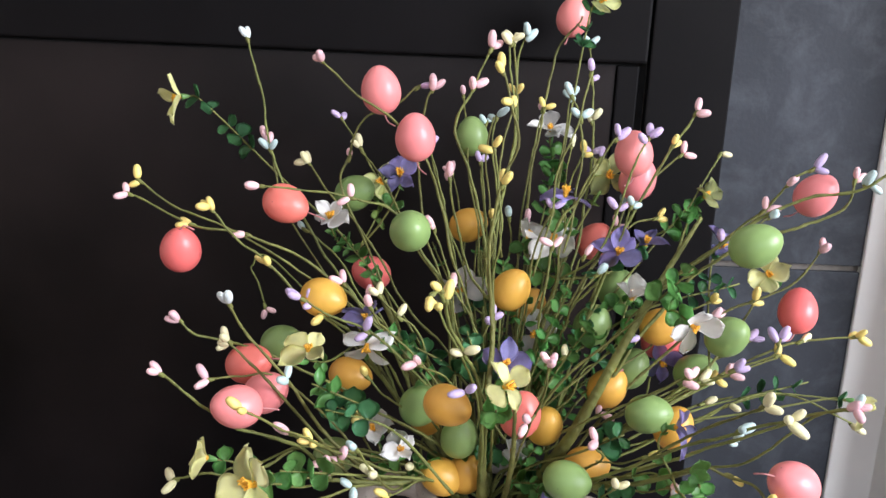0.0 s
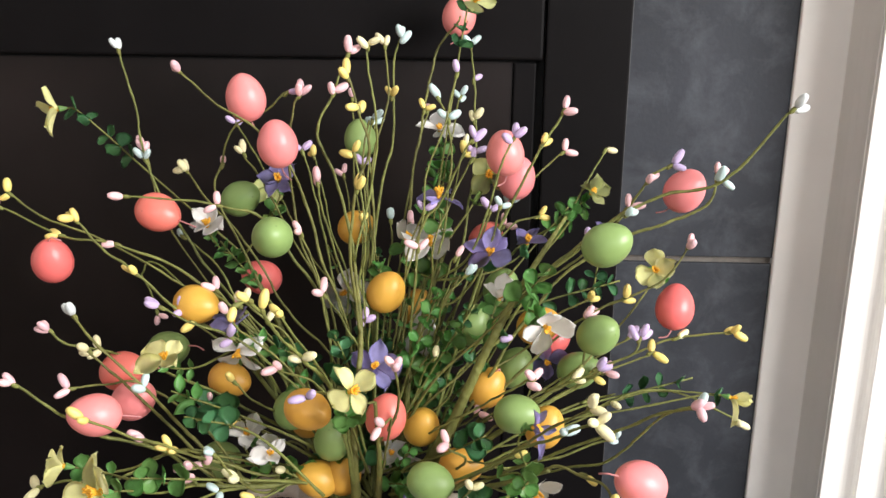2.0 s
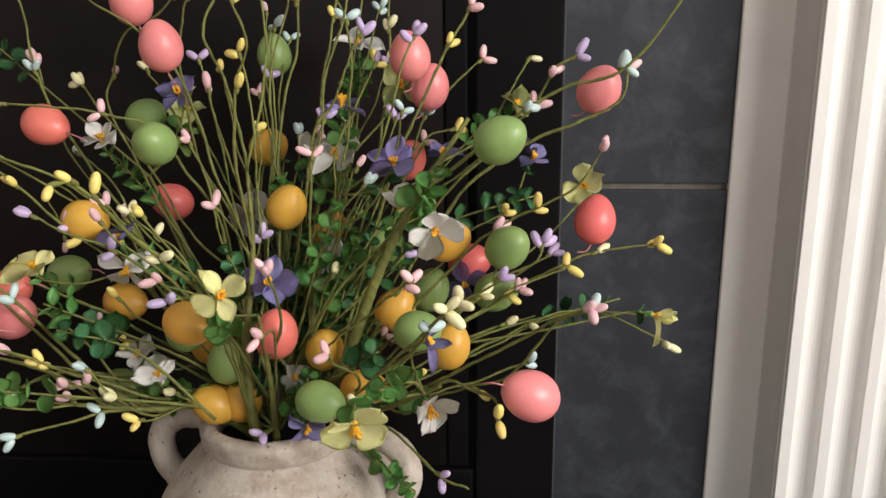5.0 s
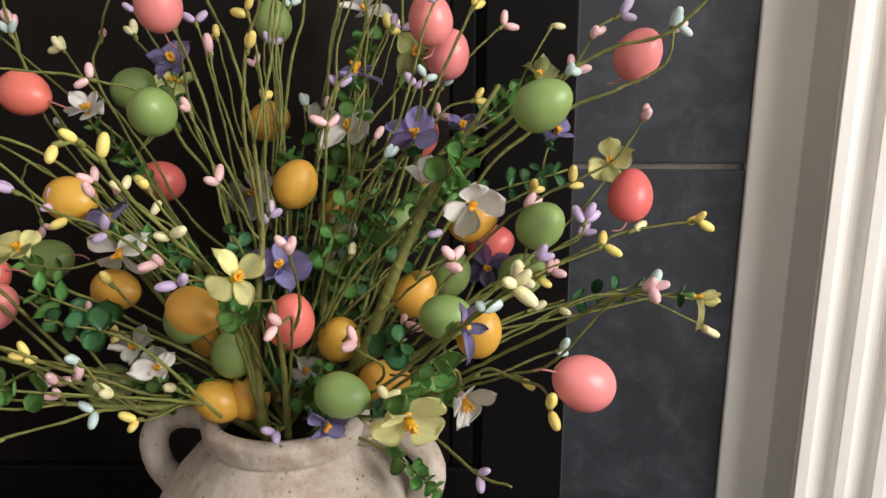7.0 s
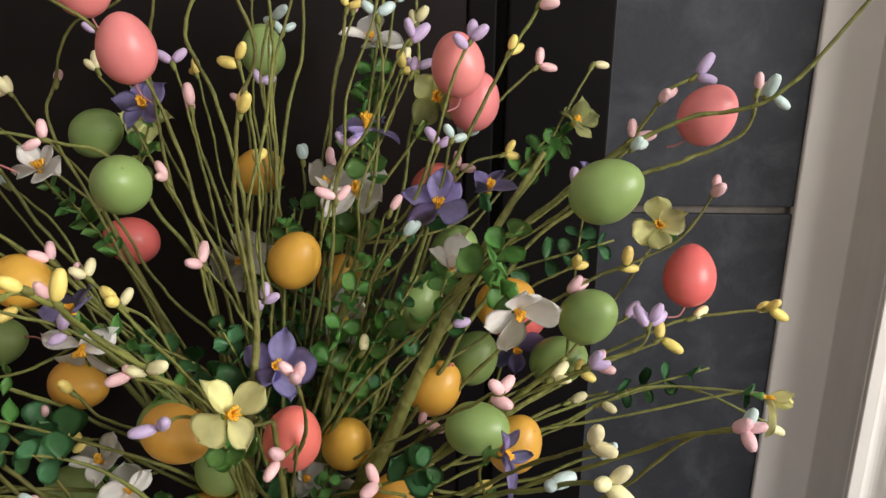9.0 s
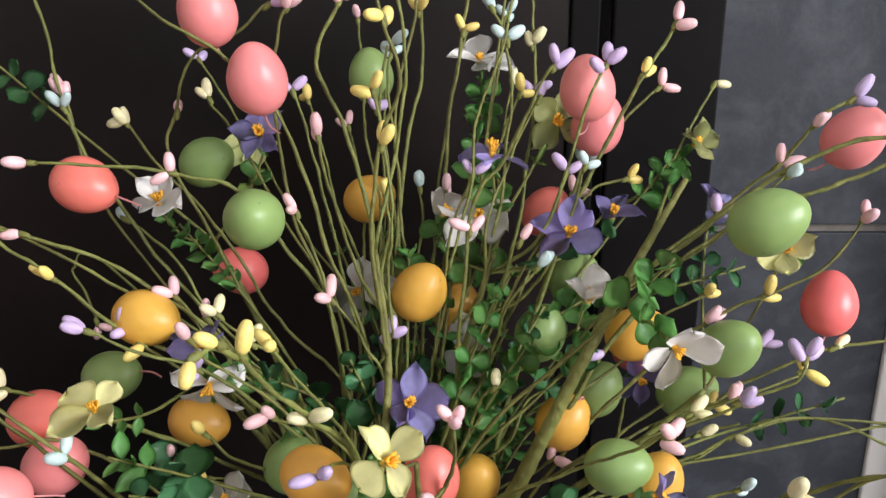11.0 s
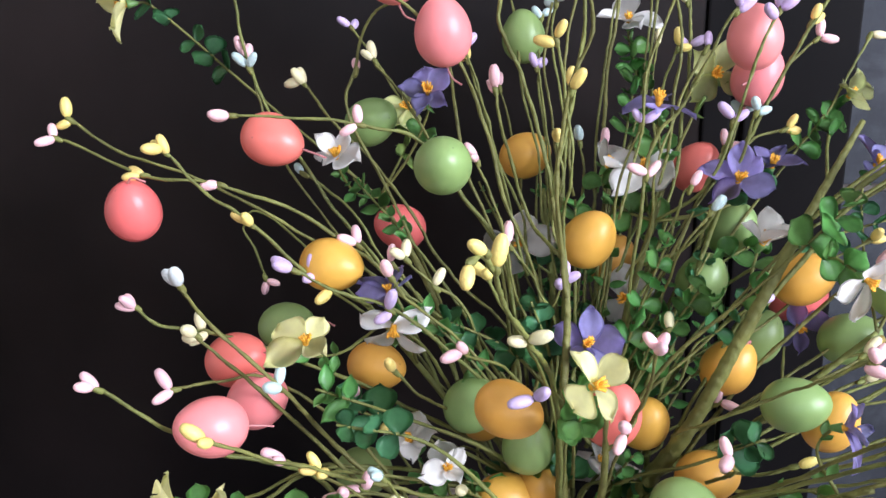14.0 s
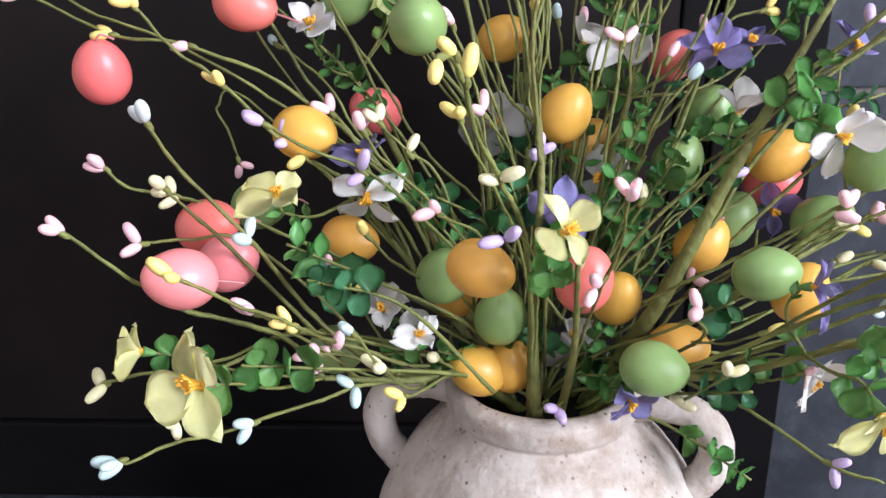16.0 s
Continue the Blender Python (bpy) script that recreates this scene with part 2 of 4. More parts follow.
def frame_of(ahead, spin=0.0):
    """A turn that takes z to the given way."""
    return Vector(ahead).normalized().to_track_quat("Z", "Y").to_matrix().to_4x4() @ Matrix.Rotation(spin, 4, "Z")


# shared shapes -------------------------------------------------------------


def egg_mesh(name, mat):
    bm = bmesh.new()
    rings = []
    rows, sides = 18, 28
    top = bm.verts.new((0, 0, 0.0214))
    for i in range(1, rows):
        a = math.pi * i / rows
        z, r = math.cos(a), math.sin(a)
        r *= 0.0177 * (1 - 0.10 * z - 0.03 * z * z)
        rings.append([bm.verts.new((r * math.cos(2 * math.pi * k / sides), r * math.sin(2 * math.pi * k / sides), z * 0.0219 - 0.0006)) for k in range(sides)])
    low = bm.verts.new((0, 0, -0.0226))
    for k in range(sides):
        bm.faces.new((top, rings[0][k], rings[0][(k + 1) % sides]))
        bm.faces.new((low, rings[-1][(k + 1) % sides], rings[-1][k]))
    for a, b in zip(rings, rings[1:]):
        for k in range(sides):
            bm.faces.new((a[k], b[k], b[(k + 1) % sides], a[(k + 1) % sides]))
    return mesh_of(name, bm, mat)


def pip_mesh(name, mat):
    bm = bmesh.new()
    bmesh.ops.create_uvsphere(bm, u_segments=12, v_segments=8, radius=1)
    for v in bm.verts:
        z = v.co.z
        w = 0.0034 * (1 - 0.04 * z)
        blunt = (1 - z * z) ** -0.12 if abs(z) < 0.98 else 1.0
        v.co = (v.co.x * w * blunt, v.co.y * w * blunt, 0.0064 * z + 0.0060)
    return mesh_of(name, bm, mat)


def blade(name, mat, length, width, cup, curl, point=0.0, rows=6, cols=5, ruffle=0.0):
    """A leaf or petal along +y, its face to +z, with a little thickness."""
    bm = bmesh.new()
    grid = []
    for i in range(rows + 1):
        t = i / rows
        wide = 0.62 - 0.18 * point
        if t < wide:
            w = width * (0.16 + 0.84 * math.sin(math.pi / 2 * t / wide) ** 1.15)
        else:
            w = width * (max(1 - ((t - wide) / (1 - wide)) ** 2, 0.02)) ** (0.5 + 0.6 * point)
        line = []
        for j in range(cols + 1):
            s = j / cols * 2 - 1
            y = length * (t - 0.05 * abs(s) * t)
            z = cup * width * s * s + curl * length * t * t + ruffle * width * math.sin(7 * s + 3 * t) * t
            line.append(bm.verts.new((s * w, y, z)))
        grid.append(line)
    for a, b in zip(grid, grid[1:]):
        for j in range(cols):
            bm.faces.new((a[j], a[j + 1], b[j + 1], b[j]))
    bmesh.ops.solidify(bm, geom=bm.faces[:], thickness=0.00035)
    return mesh_of(name, bm, mat)


EGG_MESH = {k: egg_mesh("egg_" + k, m) for k, m in EGG.items()}
PIP_MESH = {k: pip_mesh("pip_" + k, m) for k, m in PIP.items()}
LEAF_MESH = {
    "fresh": blade("leaf_fresh", LEAF["fresh"], 0.0150, 0.0074, 0.30, 0.10, 0.0, 8, 4),
    "dark": blade("leaf_dark", LEAF["dark"], 0.0150, 0.0072, 0.25, 0.12, 0.0, 8, 4),
    "slim": blade("leaf_slim", LEAF["fresh"], 0.0130, 0.0036, 0.3, 0.2, 1.0),
    "round": blade("leaf_round", LEAF["fresh"], 0.0165, 0.0088, 0.22, 0.10, 0.0, 9, 5),
    "lime": blade("leaf_lime", LEAF["lime"], 0.0140, 0.0065, 0.3, 0.15),
}


def petal(name, mat, length, width, seed, arch=0.22, cup=0.16, ruffle=0.10, point=0.0):
    """A thin cloth petal along +y, narrow at its foot, broad and rounded outside."""
    rnd = random.Random(seed)
    p1, p2, tilt = rnd.uniform(0, 6), rnd.uniform(0, 6), rnd.uniform(-0.10, 0.10)
    bm = bmesh.new()
    rows, cols, wide, grid = 11, 8, 0.64 - 0.16 * point, []
    for i in range(rows + 1):
        t = i / rows
        if t < wide:
            u = t / wide
            w = 0.24 + 0.76 * u * u * (3 - 2 * u)
        else:
            w = max(1 - ((t - wide) / (1 - wide)) ** (2.4 - 0.9 * point), 0.015) ** (0.55 + 0.5 * point)
        line = []
        for j in range(cols + 1):
            q = j / cols * 2 - 1
            y = length * (t - 0.05 * q * q * t + 0.015 * math.sin(4 * q + p1) * t)
            z = -arch * length * t * t + cup * width * q * q * (1 - 0.4 * t) + ruffle * width * math.sin(3.4 * q + p2 + 2 * t) * t * t
            z += 0.012 * width * math.cos(11 * q) * (1 - t)
            line.append(bm.verts.new((q * w * width + tilt * length * t * t, y, z)))
        grid.append(line)
    for a, b in zip(grid, grid[1:]):
        for j in range(cols):
            bm.faces.new((a[j], a[j + 1], b[j + 1], b[j]))
    bmesh.ops.solidify(bm, geom=bm.faces[:], thickness=0.00030)
    return mesh_of(name, bm, mat)


PETAL_SIZE = {"yellow": (0.0205, 0.0098, 0.0), "white": (0.0215, 0.0104, 0.0), "purple": (0.0200, 0.0082, 0.25), "lime": (0.0195, 0.0084, 0.35)}
PETAL_MESH = {}
for c, (plen, pwide, ppoint) in PETAL_SIZE.items():
    PETAL_MESH[c] = [petal("petal_" + c, PETAL[c], plen, pwide, 7 * v + len(c), 0.06 + 0.22 * v, 0.12 + 0.14 * v, 0.14 + 0.08 * v, ppoint) for v in range(3)]


def stamen_mesh():
    """A tuft of flattened threads round a short cone."""
    bm = bmesh.new()
    rnd = random.Random(3)
    lathe(bm, [(0.0022, -0.001), (0.0024, 0.003), (0.0015, 0.006), (0.0003, 0.007)], 9)
    for k in range(15):
        a = 2.4 * k
        spread = 0.0018 + 0.0030 * rnd.random()
        tip = Vector((spread * math.cos(a), spread * math.sin(a), 0.0088 + 0.0040 * rnd.random()))
        tube(bm, [Vector((0.0012 * math.cos(a), 0.0012 * math.sin(a), 0.0)), tip * 0.55 + Vector((0, 0, 0.0012)), tip], 0.00065, 0.00075, 5)
    return mesh_of("stamen", bm, STAMEN)


STAMEN_MESH = stamen_mesh()


def calyx_mesh():
    bm = bmesh.new()
    lathe(bm, [(0.0006, -0.007), (0.0016, -0.005), (0.0026, -0.001), (0.0030, 0.0006), (0.0005, 0.0008)], 10)
    return mesh_of("calyx", bm, LEAF["fresh"])


CALYX_MESH = calyx_mesh()

# ---- kinds of things ----
MOUTH = Vector((-0.0155, 0.805, 0.262))
WORDS = {"pk": "pink", "bl": "pale aqua", "ye": "yellow", "li": "lilac", "cr": "cream", "wh": "whitish blue"}
rng = random.Random(11)


def egg(x, y, z, colour, lean=0.0, nod=0.0, size=1.0, label="", wire=True):
    """A painted egg; lean: clockwise from upright, nod: of its top towards the room."""
    words = {"coral": "coral red", "rose": "rosy coral", "mustard": "mustard yellow", "green": "sage green"}[colour]
    a, n = radians(lean), radians(nod)
    axis = Vector((math.sin(a) * math.cos(n), -math.sin(n), math.cos(a) * math.cos(n)))
    ob = new("easter_egg", EGG_MESH[colour])
    ob.matrix_basis = Matrix.Translation((x, y, z)) @ frame_of(axis, rng.uniform(0, 6)) @ Matrix.Diagonal((size, size, size, 1))
    tagged(ob, label or f"{words} painted egg with satin finish, wired among the branches", "egg", "painted eggs in the arrangement")
    if wire:
        # the wire runs from the egg's narrow end back to the heart of the arrangement
        heart = Vector((MOUTH.x, MOUTH.y, max(z - 0.07, 0.27)))
        p = Vector((x, y, z))
        start = p - axis * 0.021 * size if wire == "low" else p + axis * 0.021 * size
        back = (heart - p).normalized()
        out = -axis if wire == "low" else axis
        line = bend([start, start + out * 0.006 + back * 0.004, start + out * 0.005 + back * 0.012], 5)
        bm = bmesh.new()
        inv = ob.matrix_basis.inverted()
        tube(bm, [inv @ q for q in line], 0.0007, 0.0007, 6)
        part("wire", mesh_of("wire", bm, WIRE), ob, "thin pink wire")
        # puckered hole where the wire goes in
        bm = bmesh.new()
        foot = -0.0222 if wire == "low" else 0.0210
        lathe(bm, [(0.0006, foot), (0.0013, foot * 1.015), (0.0021, foot * 1.01), (0.0029, foot * 0.98)], 12)
        part("pucker", mesh_of("pucker", bm, EGG[colour]), ob, "puckered paint round the hole")
    return ob


def knot_mesh():
    """The lump of tape where a cluster of pips is bound on."""
    bm = bmesh.new()
    bmesh.ops.create_uvsphere(bm, u_segments=8, v_segments=6, radius=1)
    for v in bm.verts:
        w = 1 + 0.25 * noise.noise(v.co * 2.3)
        v.co = (v.co.x * 0.0019 * w, v.co.y * 0.0019 * w, v.co.z * 0.0042 - 0.002)
    return mesh_of("binding", bm, WRAP)


KNOT_MESH = knot_mesh()


def add_pips(holder, origin, at, ahead, code, out_way):
    """A cluster such as pk2: so many pips on short stubs."""
    kind, count = code[:2], int(code[2:])
    ahead = ahead.normalized()
    side = ahead.cross(out_way).normalized() if ahead.cross(out_way).length > 1e-4 else Vector((1, 0, 0))
    up = side.cross(ahead).normalized()
    turn = rng.uniform(0, 6.28)
    part("binding", KNOT_MESH, holder, "", Matrix.Translation(at - origin) @ frame_of(ahead))
    for k in range(count):
        a = turn + 2 * math.pi * k / count + rng.uniform(-0.4, 0.4)
        tilt = rng.uniform(0.25, 1.25)
        way = ahead * math.cos(tilt) + (side * math.cos(a) + up * math.sin(a)) * math.sin(tilt)
        size = rng.uniform(0.80, 1.08)
        back = ahead * (rng.uniform(0.0, 0.004) * k)
        m = Matrix.Translation(at - origin - back + way * 0.001) @ frame_of(way, rng.uniform(0, 6)) @ Matrix.Diagonal((size, size, size * rng.uniform(0.92, 1.12), 1))
        part("pip", PIP_MESH[kind], holder, "", m)


def pip_branch(*points, pips="", thick=1.0, group="branches with pips"):
    """A wrapped wire branch through the points, with clusters of pips at them."""
    codes = pips.split()
    kinds = list(dict.fromkeys(WORDS[c[:2]] for c in codes if c != "-"))
    text = " and ".join(kinds[:3]) if kinds else "no"
    first = Vector(points[0])
    ob = thing("pip_branch", first, f"slender olive paper-wrapped branch with {text} pips", "branch", group)
    line = bend([Vector(p) - first for p in points], 9)
    wob = rng.uniform(0, 50)
    for i, q in enumerate(line[1:-1]):
        slow = Vector((noise.noise(q * 24 + Vector((wob, 0, 0))), noise.noise(q * 24 + Vector((0, wob, 0))), noise.noise(q * 24 + Vector((0, 0, wob)))))
        kink = Vector((noise.noise(q * 75 + Vector((wob, 9, 0))), noise.noise(q * 75 + Vector((9, wob, 0))), noise.noise(q * 75 + Vector((0, 9, wob)))))
        q += 0.0026 * slow + 0.0009 * kink
    bm = bmesh.new()
    tube(bm, line, 0.00168 * thick, 0.00100 * max(thick, 0.85), 8, 0.6)
    part("stem", mesh_of("stem", bm, WRAP), ob)
    for i, code in enumerate(codes):
        if code == "-" or i == 0:
            continue
        at = Vector(points[i])
        ahead = Vector(points[i]) - Vector(points[i - 1])
        out_way = Vector((rng.uniform(-1, 1), rng.uniform(-1, 1), rng.uniform(-1, 1)))
        add_pips(ob, first, at, ahead, code, out_way)
    return ob


def leaf_pair(holder, at, ahead, kind, spin, size):
    ahead = ahead.normalized()
    side = ahead.cross(Vector((math.sin(spin), math.cos(spin), 0.3))).normalized()
    for s in (1, -1):
        way = (side * s + ahead * rng.uniform(0.15, 0.6)).normalized()
        face = ahead * 0.30 + Vector((rng.uniform(-0.25, 0.75), -0.7, rng.uniform(0.2, 0.9)))
        face = (face - way * face.dot(way)).normalized()
        x = way.cross(face)
        m = Matrix((x, way, face)).transposed().to_4x4()
        k = size * rng.uniform(0.72, 1.08)
        part("leaf", LEAF_MESH[kind], holder, "", Matrix.Translation(at) @ m @ Matrix.Diagonal((k, k, k, 1)))


def flower(x, y, z, colour, facing, petals=4, leaves=4, leaf="fresh", size=1.0, bow=0.004, opened=0.35, reach=0.045, root=None, slim=1.0):
    """An artificial flower on a leafy stem that rises from the jar."""
    words = {"yellow": "pale yellow", "white": "white", "purple": "violet", "lime": "greenish yellow"}[colour]
    p = Vector((x, y, z))
    leafy = "with green leaves below" if leaves else "on a thin stem"
    ob = thing("artificial_flower", p, f"{words} cloth flower with orange stamens {leafy}", "flower", f"{words} flowers")
    face = Vector(facing).normalized()
    base = p + (MOUTH + Vector((x - MOUTH.x, y - MOUTH.y, 0)) * 0.15 - p) * 0.6
    if root:
        base = Vector(root)
    back = (base - p)
    mid = p + back * 0.45 + Vector((0, 0, -bow)) - face * 0.01
    line = bend([base - p, mid - p, -face * 0.012 + back.normalized() * 0.010, -face * 0.004], 7)
    bm = bmesh.new()
    tube(bm, line, 0.0011, 0.0008, 7, 0.4)
    part("stem", mesh_of("stem", bm, WRAP), ob)
    turn = frame_of(face, rng.uniform(0, 6))
    blossom = part("blossom", CALYX_MESH, ob, f"{words} blossom", turn @ Matrix.Diagonal((size, size, size, 1)))
    for k in range(petals):
        a = 2 * math.pi * k / petals + rng.uniform(-0.3, 0.3)
        lift = opened + 0.12 + rng.uniform(-0.34, 0.34)
        g, wide, roll = rng.uniform(0.84, 1.14), slim * rng.uniform(0.78, 1.15), rng.uniform(-0.5, 0.5)
        part("petal", rng.choice(PETAL_MESH[colour]), blossom, "", Matrix.Rotation(a, 4, "Z") @ Matrix.Rotation(lift, 4, "X") @ Matrix.Rotation(roll, 4, "Y") @ Matrix.Translation((0, 0.0012, 0)) @ Matrix.Diagonal((g * wide, g, g, 1)))
    short = rng.uniform(0.70, 0.95)
    part("stamen", STAMEN_MESH, blossom, "orange stamens", Matrix.Diagonal((short, short, short, 1)))
    n = len(line)
    for k in range(leaves):
        d = 0.008 + reach * k / max(leaves, 1)
        run, i = 0.0, n - 1
        while i > 1 and run < d:
            run += (line[i] - line[i - 1]).length
            i -= 1
        leaf_pair(ob, line[i], line[i + 1] - line[i], leaf, k * 1.57 + x * 40, size)
    return ob


def leaf_sprig(*points, leaf="fresh", pairs=6, size=1.0, start=0.4):
    """A stem with pairs of round leaves along its outer part."""
    first = Vector(points[0])
    tone = {"fresh": "fresh green", "dark": "dark green", "slim": "small pointed green", "lime": "lime green", "round": "large round fresh green"}[leaf]
    ob = thing("leaf_sprig", first, f"artificial sprig with {tone} leaves in pairs", "foliage", "leaf sprigs")
    line = bend([Vector(p) - first for p in points], 8)
    bm = bmesh.new()
    tube(bm, line, 0.0016, 0.0008, 6, 0.3)
    part("stem", mesh_of("stem", bm, WRAP), ob)
    n = len(line)
    for k in range(pairs):
        i = min(int((start + (1 - start) * (k + 1) / pairs) * (n - 1)), n - 2)
        leaf_pair(ob, line[i], line[i + 1] - line[i], leaf, k * 1.57 + first.x * 30, size * (1.1 - 0.35 * k / pairs))
    return ob


def trunk(*points, r0=0.006, r1=0.003, ease=0.8):
    first = Vector(points[0])
    ob = thing("main_stem", first, "thick olive paper-wrapped main stem rising from the jar", "stem", "main stems")
    bm = bmesh.new()
    tube(bm, bend([Vector(p) - first for p in points], 18), r0, r1, 18, 0.07, tape=0.17, ease=ease)
    part("stem", mesh_of("stem", bm, WRAP), ob)
    return ob


# ---- the fireplace wall ----
WALL_Y = 1.0586
room_floor = slab("floor", (-2.3, 2.3, -3.1, 1.5, -0.16, -0.06), WOOD, "brown wooden floor of the room", "floor")
hearth = slab("hearth", (-0.95, 0.75, 0.45, 1.06, -0.06, 0.0), SLATE, "dark slate hearth slab under the jar", "hearth", 0.003)
slab("ceiling", (-2.3, 2.3, -3.1, 1.5, 2.5, 2.6), CEILING, "plain white ceiling", "ceiling")
slab("wall_north", (-2.3, 2.3, 1.30, 1.42, -0.06, 2.5), PLASTER, "painted wall behind the fireplace", "wall")
slab("wall_west", (-2.4, -2.3, -3.1, 1.5, -0.06, 2.5), PLASTER, "painted side wall", "wall")


def wall_with_opening(name, label, along_x, at, span, hole, deep=0.12):
    """A wall with one opening through it."""
    ob = thing(name, (0, 0, 0), label, "wall")
    ob["kind"] = "structure"
    a0, a1 = span
    h0, h1, z0, z1 = hole
    for p0, p1, q0, q1 in ((a0, h0, -0.06, 2.5), (h1, a1, -0.06, 2.5), (h0, h1, -0.06, z0), (h0, h1, z1, 2.5)):
        dims = (p0, p1, at, at + deep, q0, q1) if along_x else (at, at + deep, p0, p1, q0, q1)
        slab("wall_piece", dims, PLASTER, "", "", parent=ob)
    return ob


wall_with_opening("wall_east", "painted side wall with a window opening", False, 2.2, (-3.1, 1.5), (-1.6, -0.1, 0.7, 2.0))
# unseen rear wall; its opening is added only for the fill lamp
wall_with_opening("wall_south", "painted rear wall with a made-up opening for the fill lamp", True, -3.12, (-2.4, 2.4), (-1.0, 0.6, 0.9, 2.1))

# chimney breast above and beside the insert, behind the tiles
slab("chimney_breast", (-1.05, 0.62, WALL_Y + 0.012, 1.298, 0.0, 2.498), PLASTER, "chimney breast behind the slate tiles", "wall")
FRONT = WALL_Y - 0.006
insert = thing("fireplace_insert", (0, WALL_Y, 0), "black metal fireplace insert with dark glass doors, unlit", "fireplace")
insert.location = (0, 0, 0)


def insert_part(name, dims, mat, bevel=0.0015, label=""):
    bm = bmesh.new()
    box(bm, *dims, bevel)
    return part(name, mesh_of(name, bm, mat, False), insert, label)


for s, x0, x1 in (("side", 0.1475, 0.2375), ("side", -0.8575, -0.7675)):
    insert_part("side_panel", (x0, x1, FRONT - 0.010, FRONT + 0.004, 0.001, 0.90), BLACK, 0.002, "flat black side panel")
insert_part("top_panel", (-0.7645, 0.1445, FRONT - 0.012, FRONT + 0.004, 0.6535, 0.90), BLACK, 0.003, "black top panel")
insert_part("bottom_panel", (-0.7645, 0.1445, FRONT - 0.008, FRONT + 0.004, 0.002, 0.092), BLACK, 0.003, "black bottom panel")
# sheet behind the panels, coloured as the shade in their seams
insert_part("gap_shade_back", (-0.7655, 0.1475, FRONT + 0.005, FRONT + 0.010, 0.001, 0.90), GAP_SHADE, 0.0)
insert_part("stile", (0.1145, 0.1385, FRONT - 0.003, FRONT + 0.004, 0.094, 0.6505), BLACK, 0.002, "black door stile")
insert_part("stile", (-0.7585, -0.7345, FRONT - 0.003, FRONT + 0.004, 0.094, 0.6505), BLACK, 0.002, "black door stile")
insert_part("door_panel", (-0.733, 0.1130, FRONT, FRONT + 0.004, 0.094, 0.6505), DOOR_REFLECTION, 0.0, "dark glass door with a warm reflection painted into its colour")

tiles = thing("tile_surround", (0, 0, 0), "dark slate tile surround with grey joints", "tiles")
tiles["kind"] = "structure"
slab("grout", (0.2380, 0.4300, WALL_Y + 0.0015, WALL_Y + 0.011, 0.0, 1.4), GROUT, "", "", parent=tiles)
for z0, z1 in ((0.001, 0.4290), (0.4365, 0.893), (0.898, 1.398)):
    bm = bmesh.new()
    box(bm, 0.2385, 0.4290, WALL_Y - 0.004, WALL_Y + 0.009, z0, z1, 0.0012)
    part("tile", mesh_of("tile", bm, SLATE, False), tiles)
slab("tile_edge", (0.2376, 0.2396, WALL_Y - 0.0062, WALL_Y + 0.009, 0.0, 1.4), EDGE, "", "", parent=tiles)


def pilaster():
    ob = thing("pilaster", (0, 0, 0), "white painted fluted wooden pilaster of the mantel", "pilaster")
    ob["kind"] = "structure"
    def extrude(name, shape):
        bm = bmesh.new()
        low = [bm.verts.new((px, py, 0.0)) for px, py in shape]
        high = [bm.verts.new((px, py, 1.45)) for px, py in shape]
        for k in range(len(shape)):
            j = (k + 1) % len(shape)
            bm.faces.new((low[k], low[j], high[j], high[k]))
        bm.faces.new(low[::-1])
        bm.faces.new(high)
        bmesh.ops.recalc_face_normals(bm, faces=bm.faces[:])
        part(name, mesh_of(name, bm, WHITE, False), ob)

    extrude("splayed_board", [(0.4150, 1.070), (0.4150, 1.0520), (0.4158, 1.0506), (0.4172, 1.0498), (0.4615, 1.0368), (0.4624, 1.0362), (0.4628, 1.0350), (0.4628, 1.070)])
    extrude("inner_board", [(0.4629, 1.070), (0.4629, 1.0330), (0.4632, 1.0240), (0.4640, 1.0130), (0.4655, 1.0020), (0.4678, 0.9910), (0.4688, 0.9830), (0.4704, 0.9830), (0.4704, 1.070)])
    # fluted face: fillets with hollow flutes between
    x, front, outline = 0.4705, 0.978, [(0.4705, 1.0045)]
    fillet, flute = 0.0124, 0.0273
    for k in range(6):
        outline.append((x, front + 0.0008))
        outline.append((x + 0.0008, front))
        outline.append((x + fillet - 0.0008, front))
        x += fillet
        if k < 5:
            for j in range(1, 12):
                a = math.pi * j / 12
                outline.append((x + flute / 2 - flute / 2 * math.cos(a), front + 0.0130 * math.sin(a) ** 0.8))
            x += flute
    outline += [(x, front + 0.001), (x, 1.0045)]
    extrude("fluted_face", outline)
    bm = bmesh.new()
    box(bm, 0.4706, x + 0.03, 1.005, 1.070, 0.0, 1.45, 0.0012)
    part("core", mesh_of("core", bm, WHITE, False), ob)


pilaster()

# ---- the jar ----


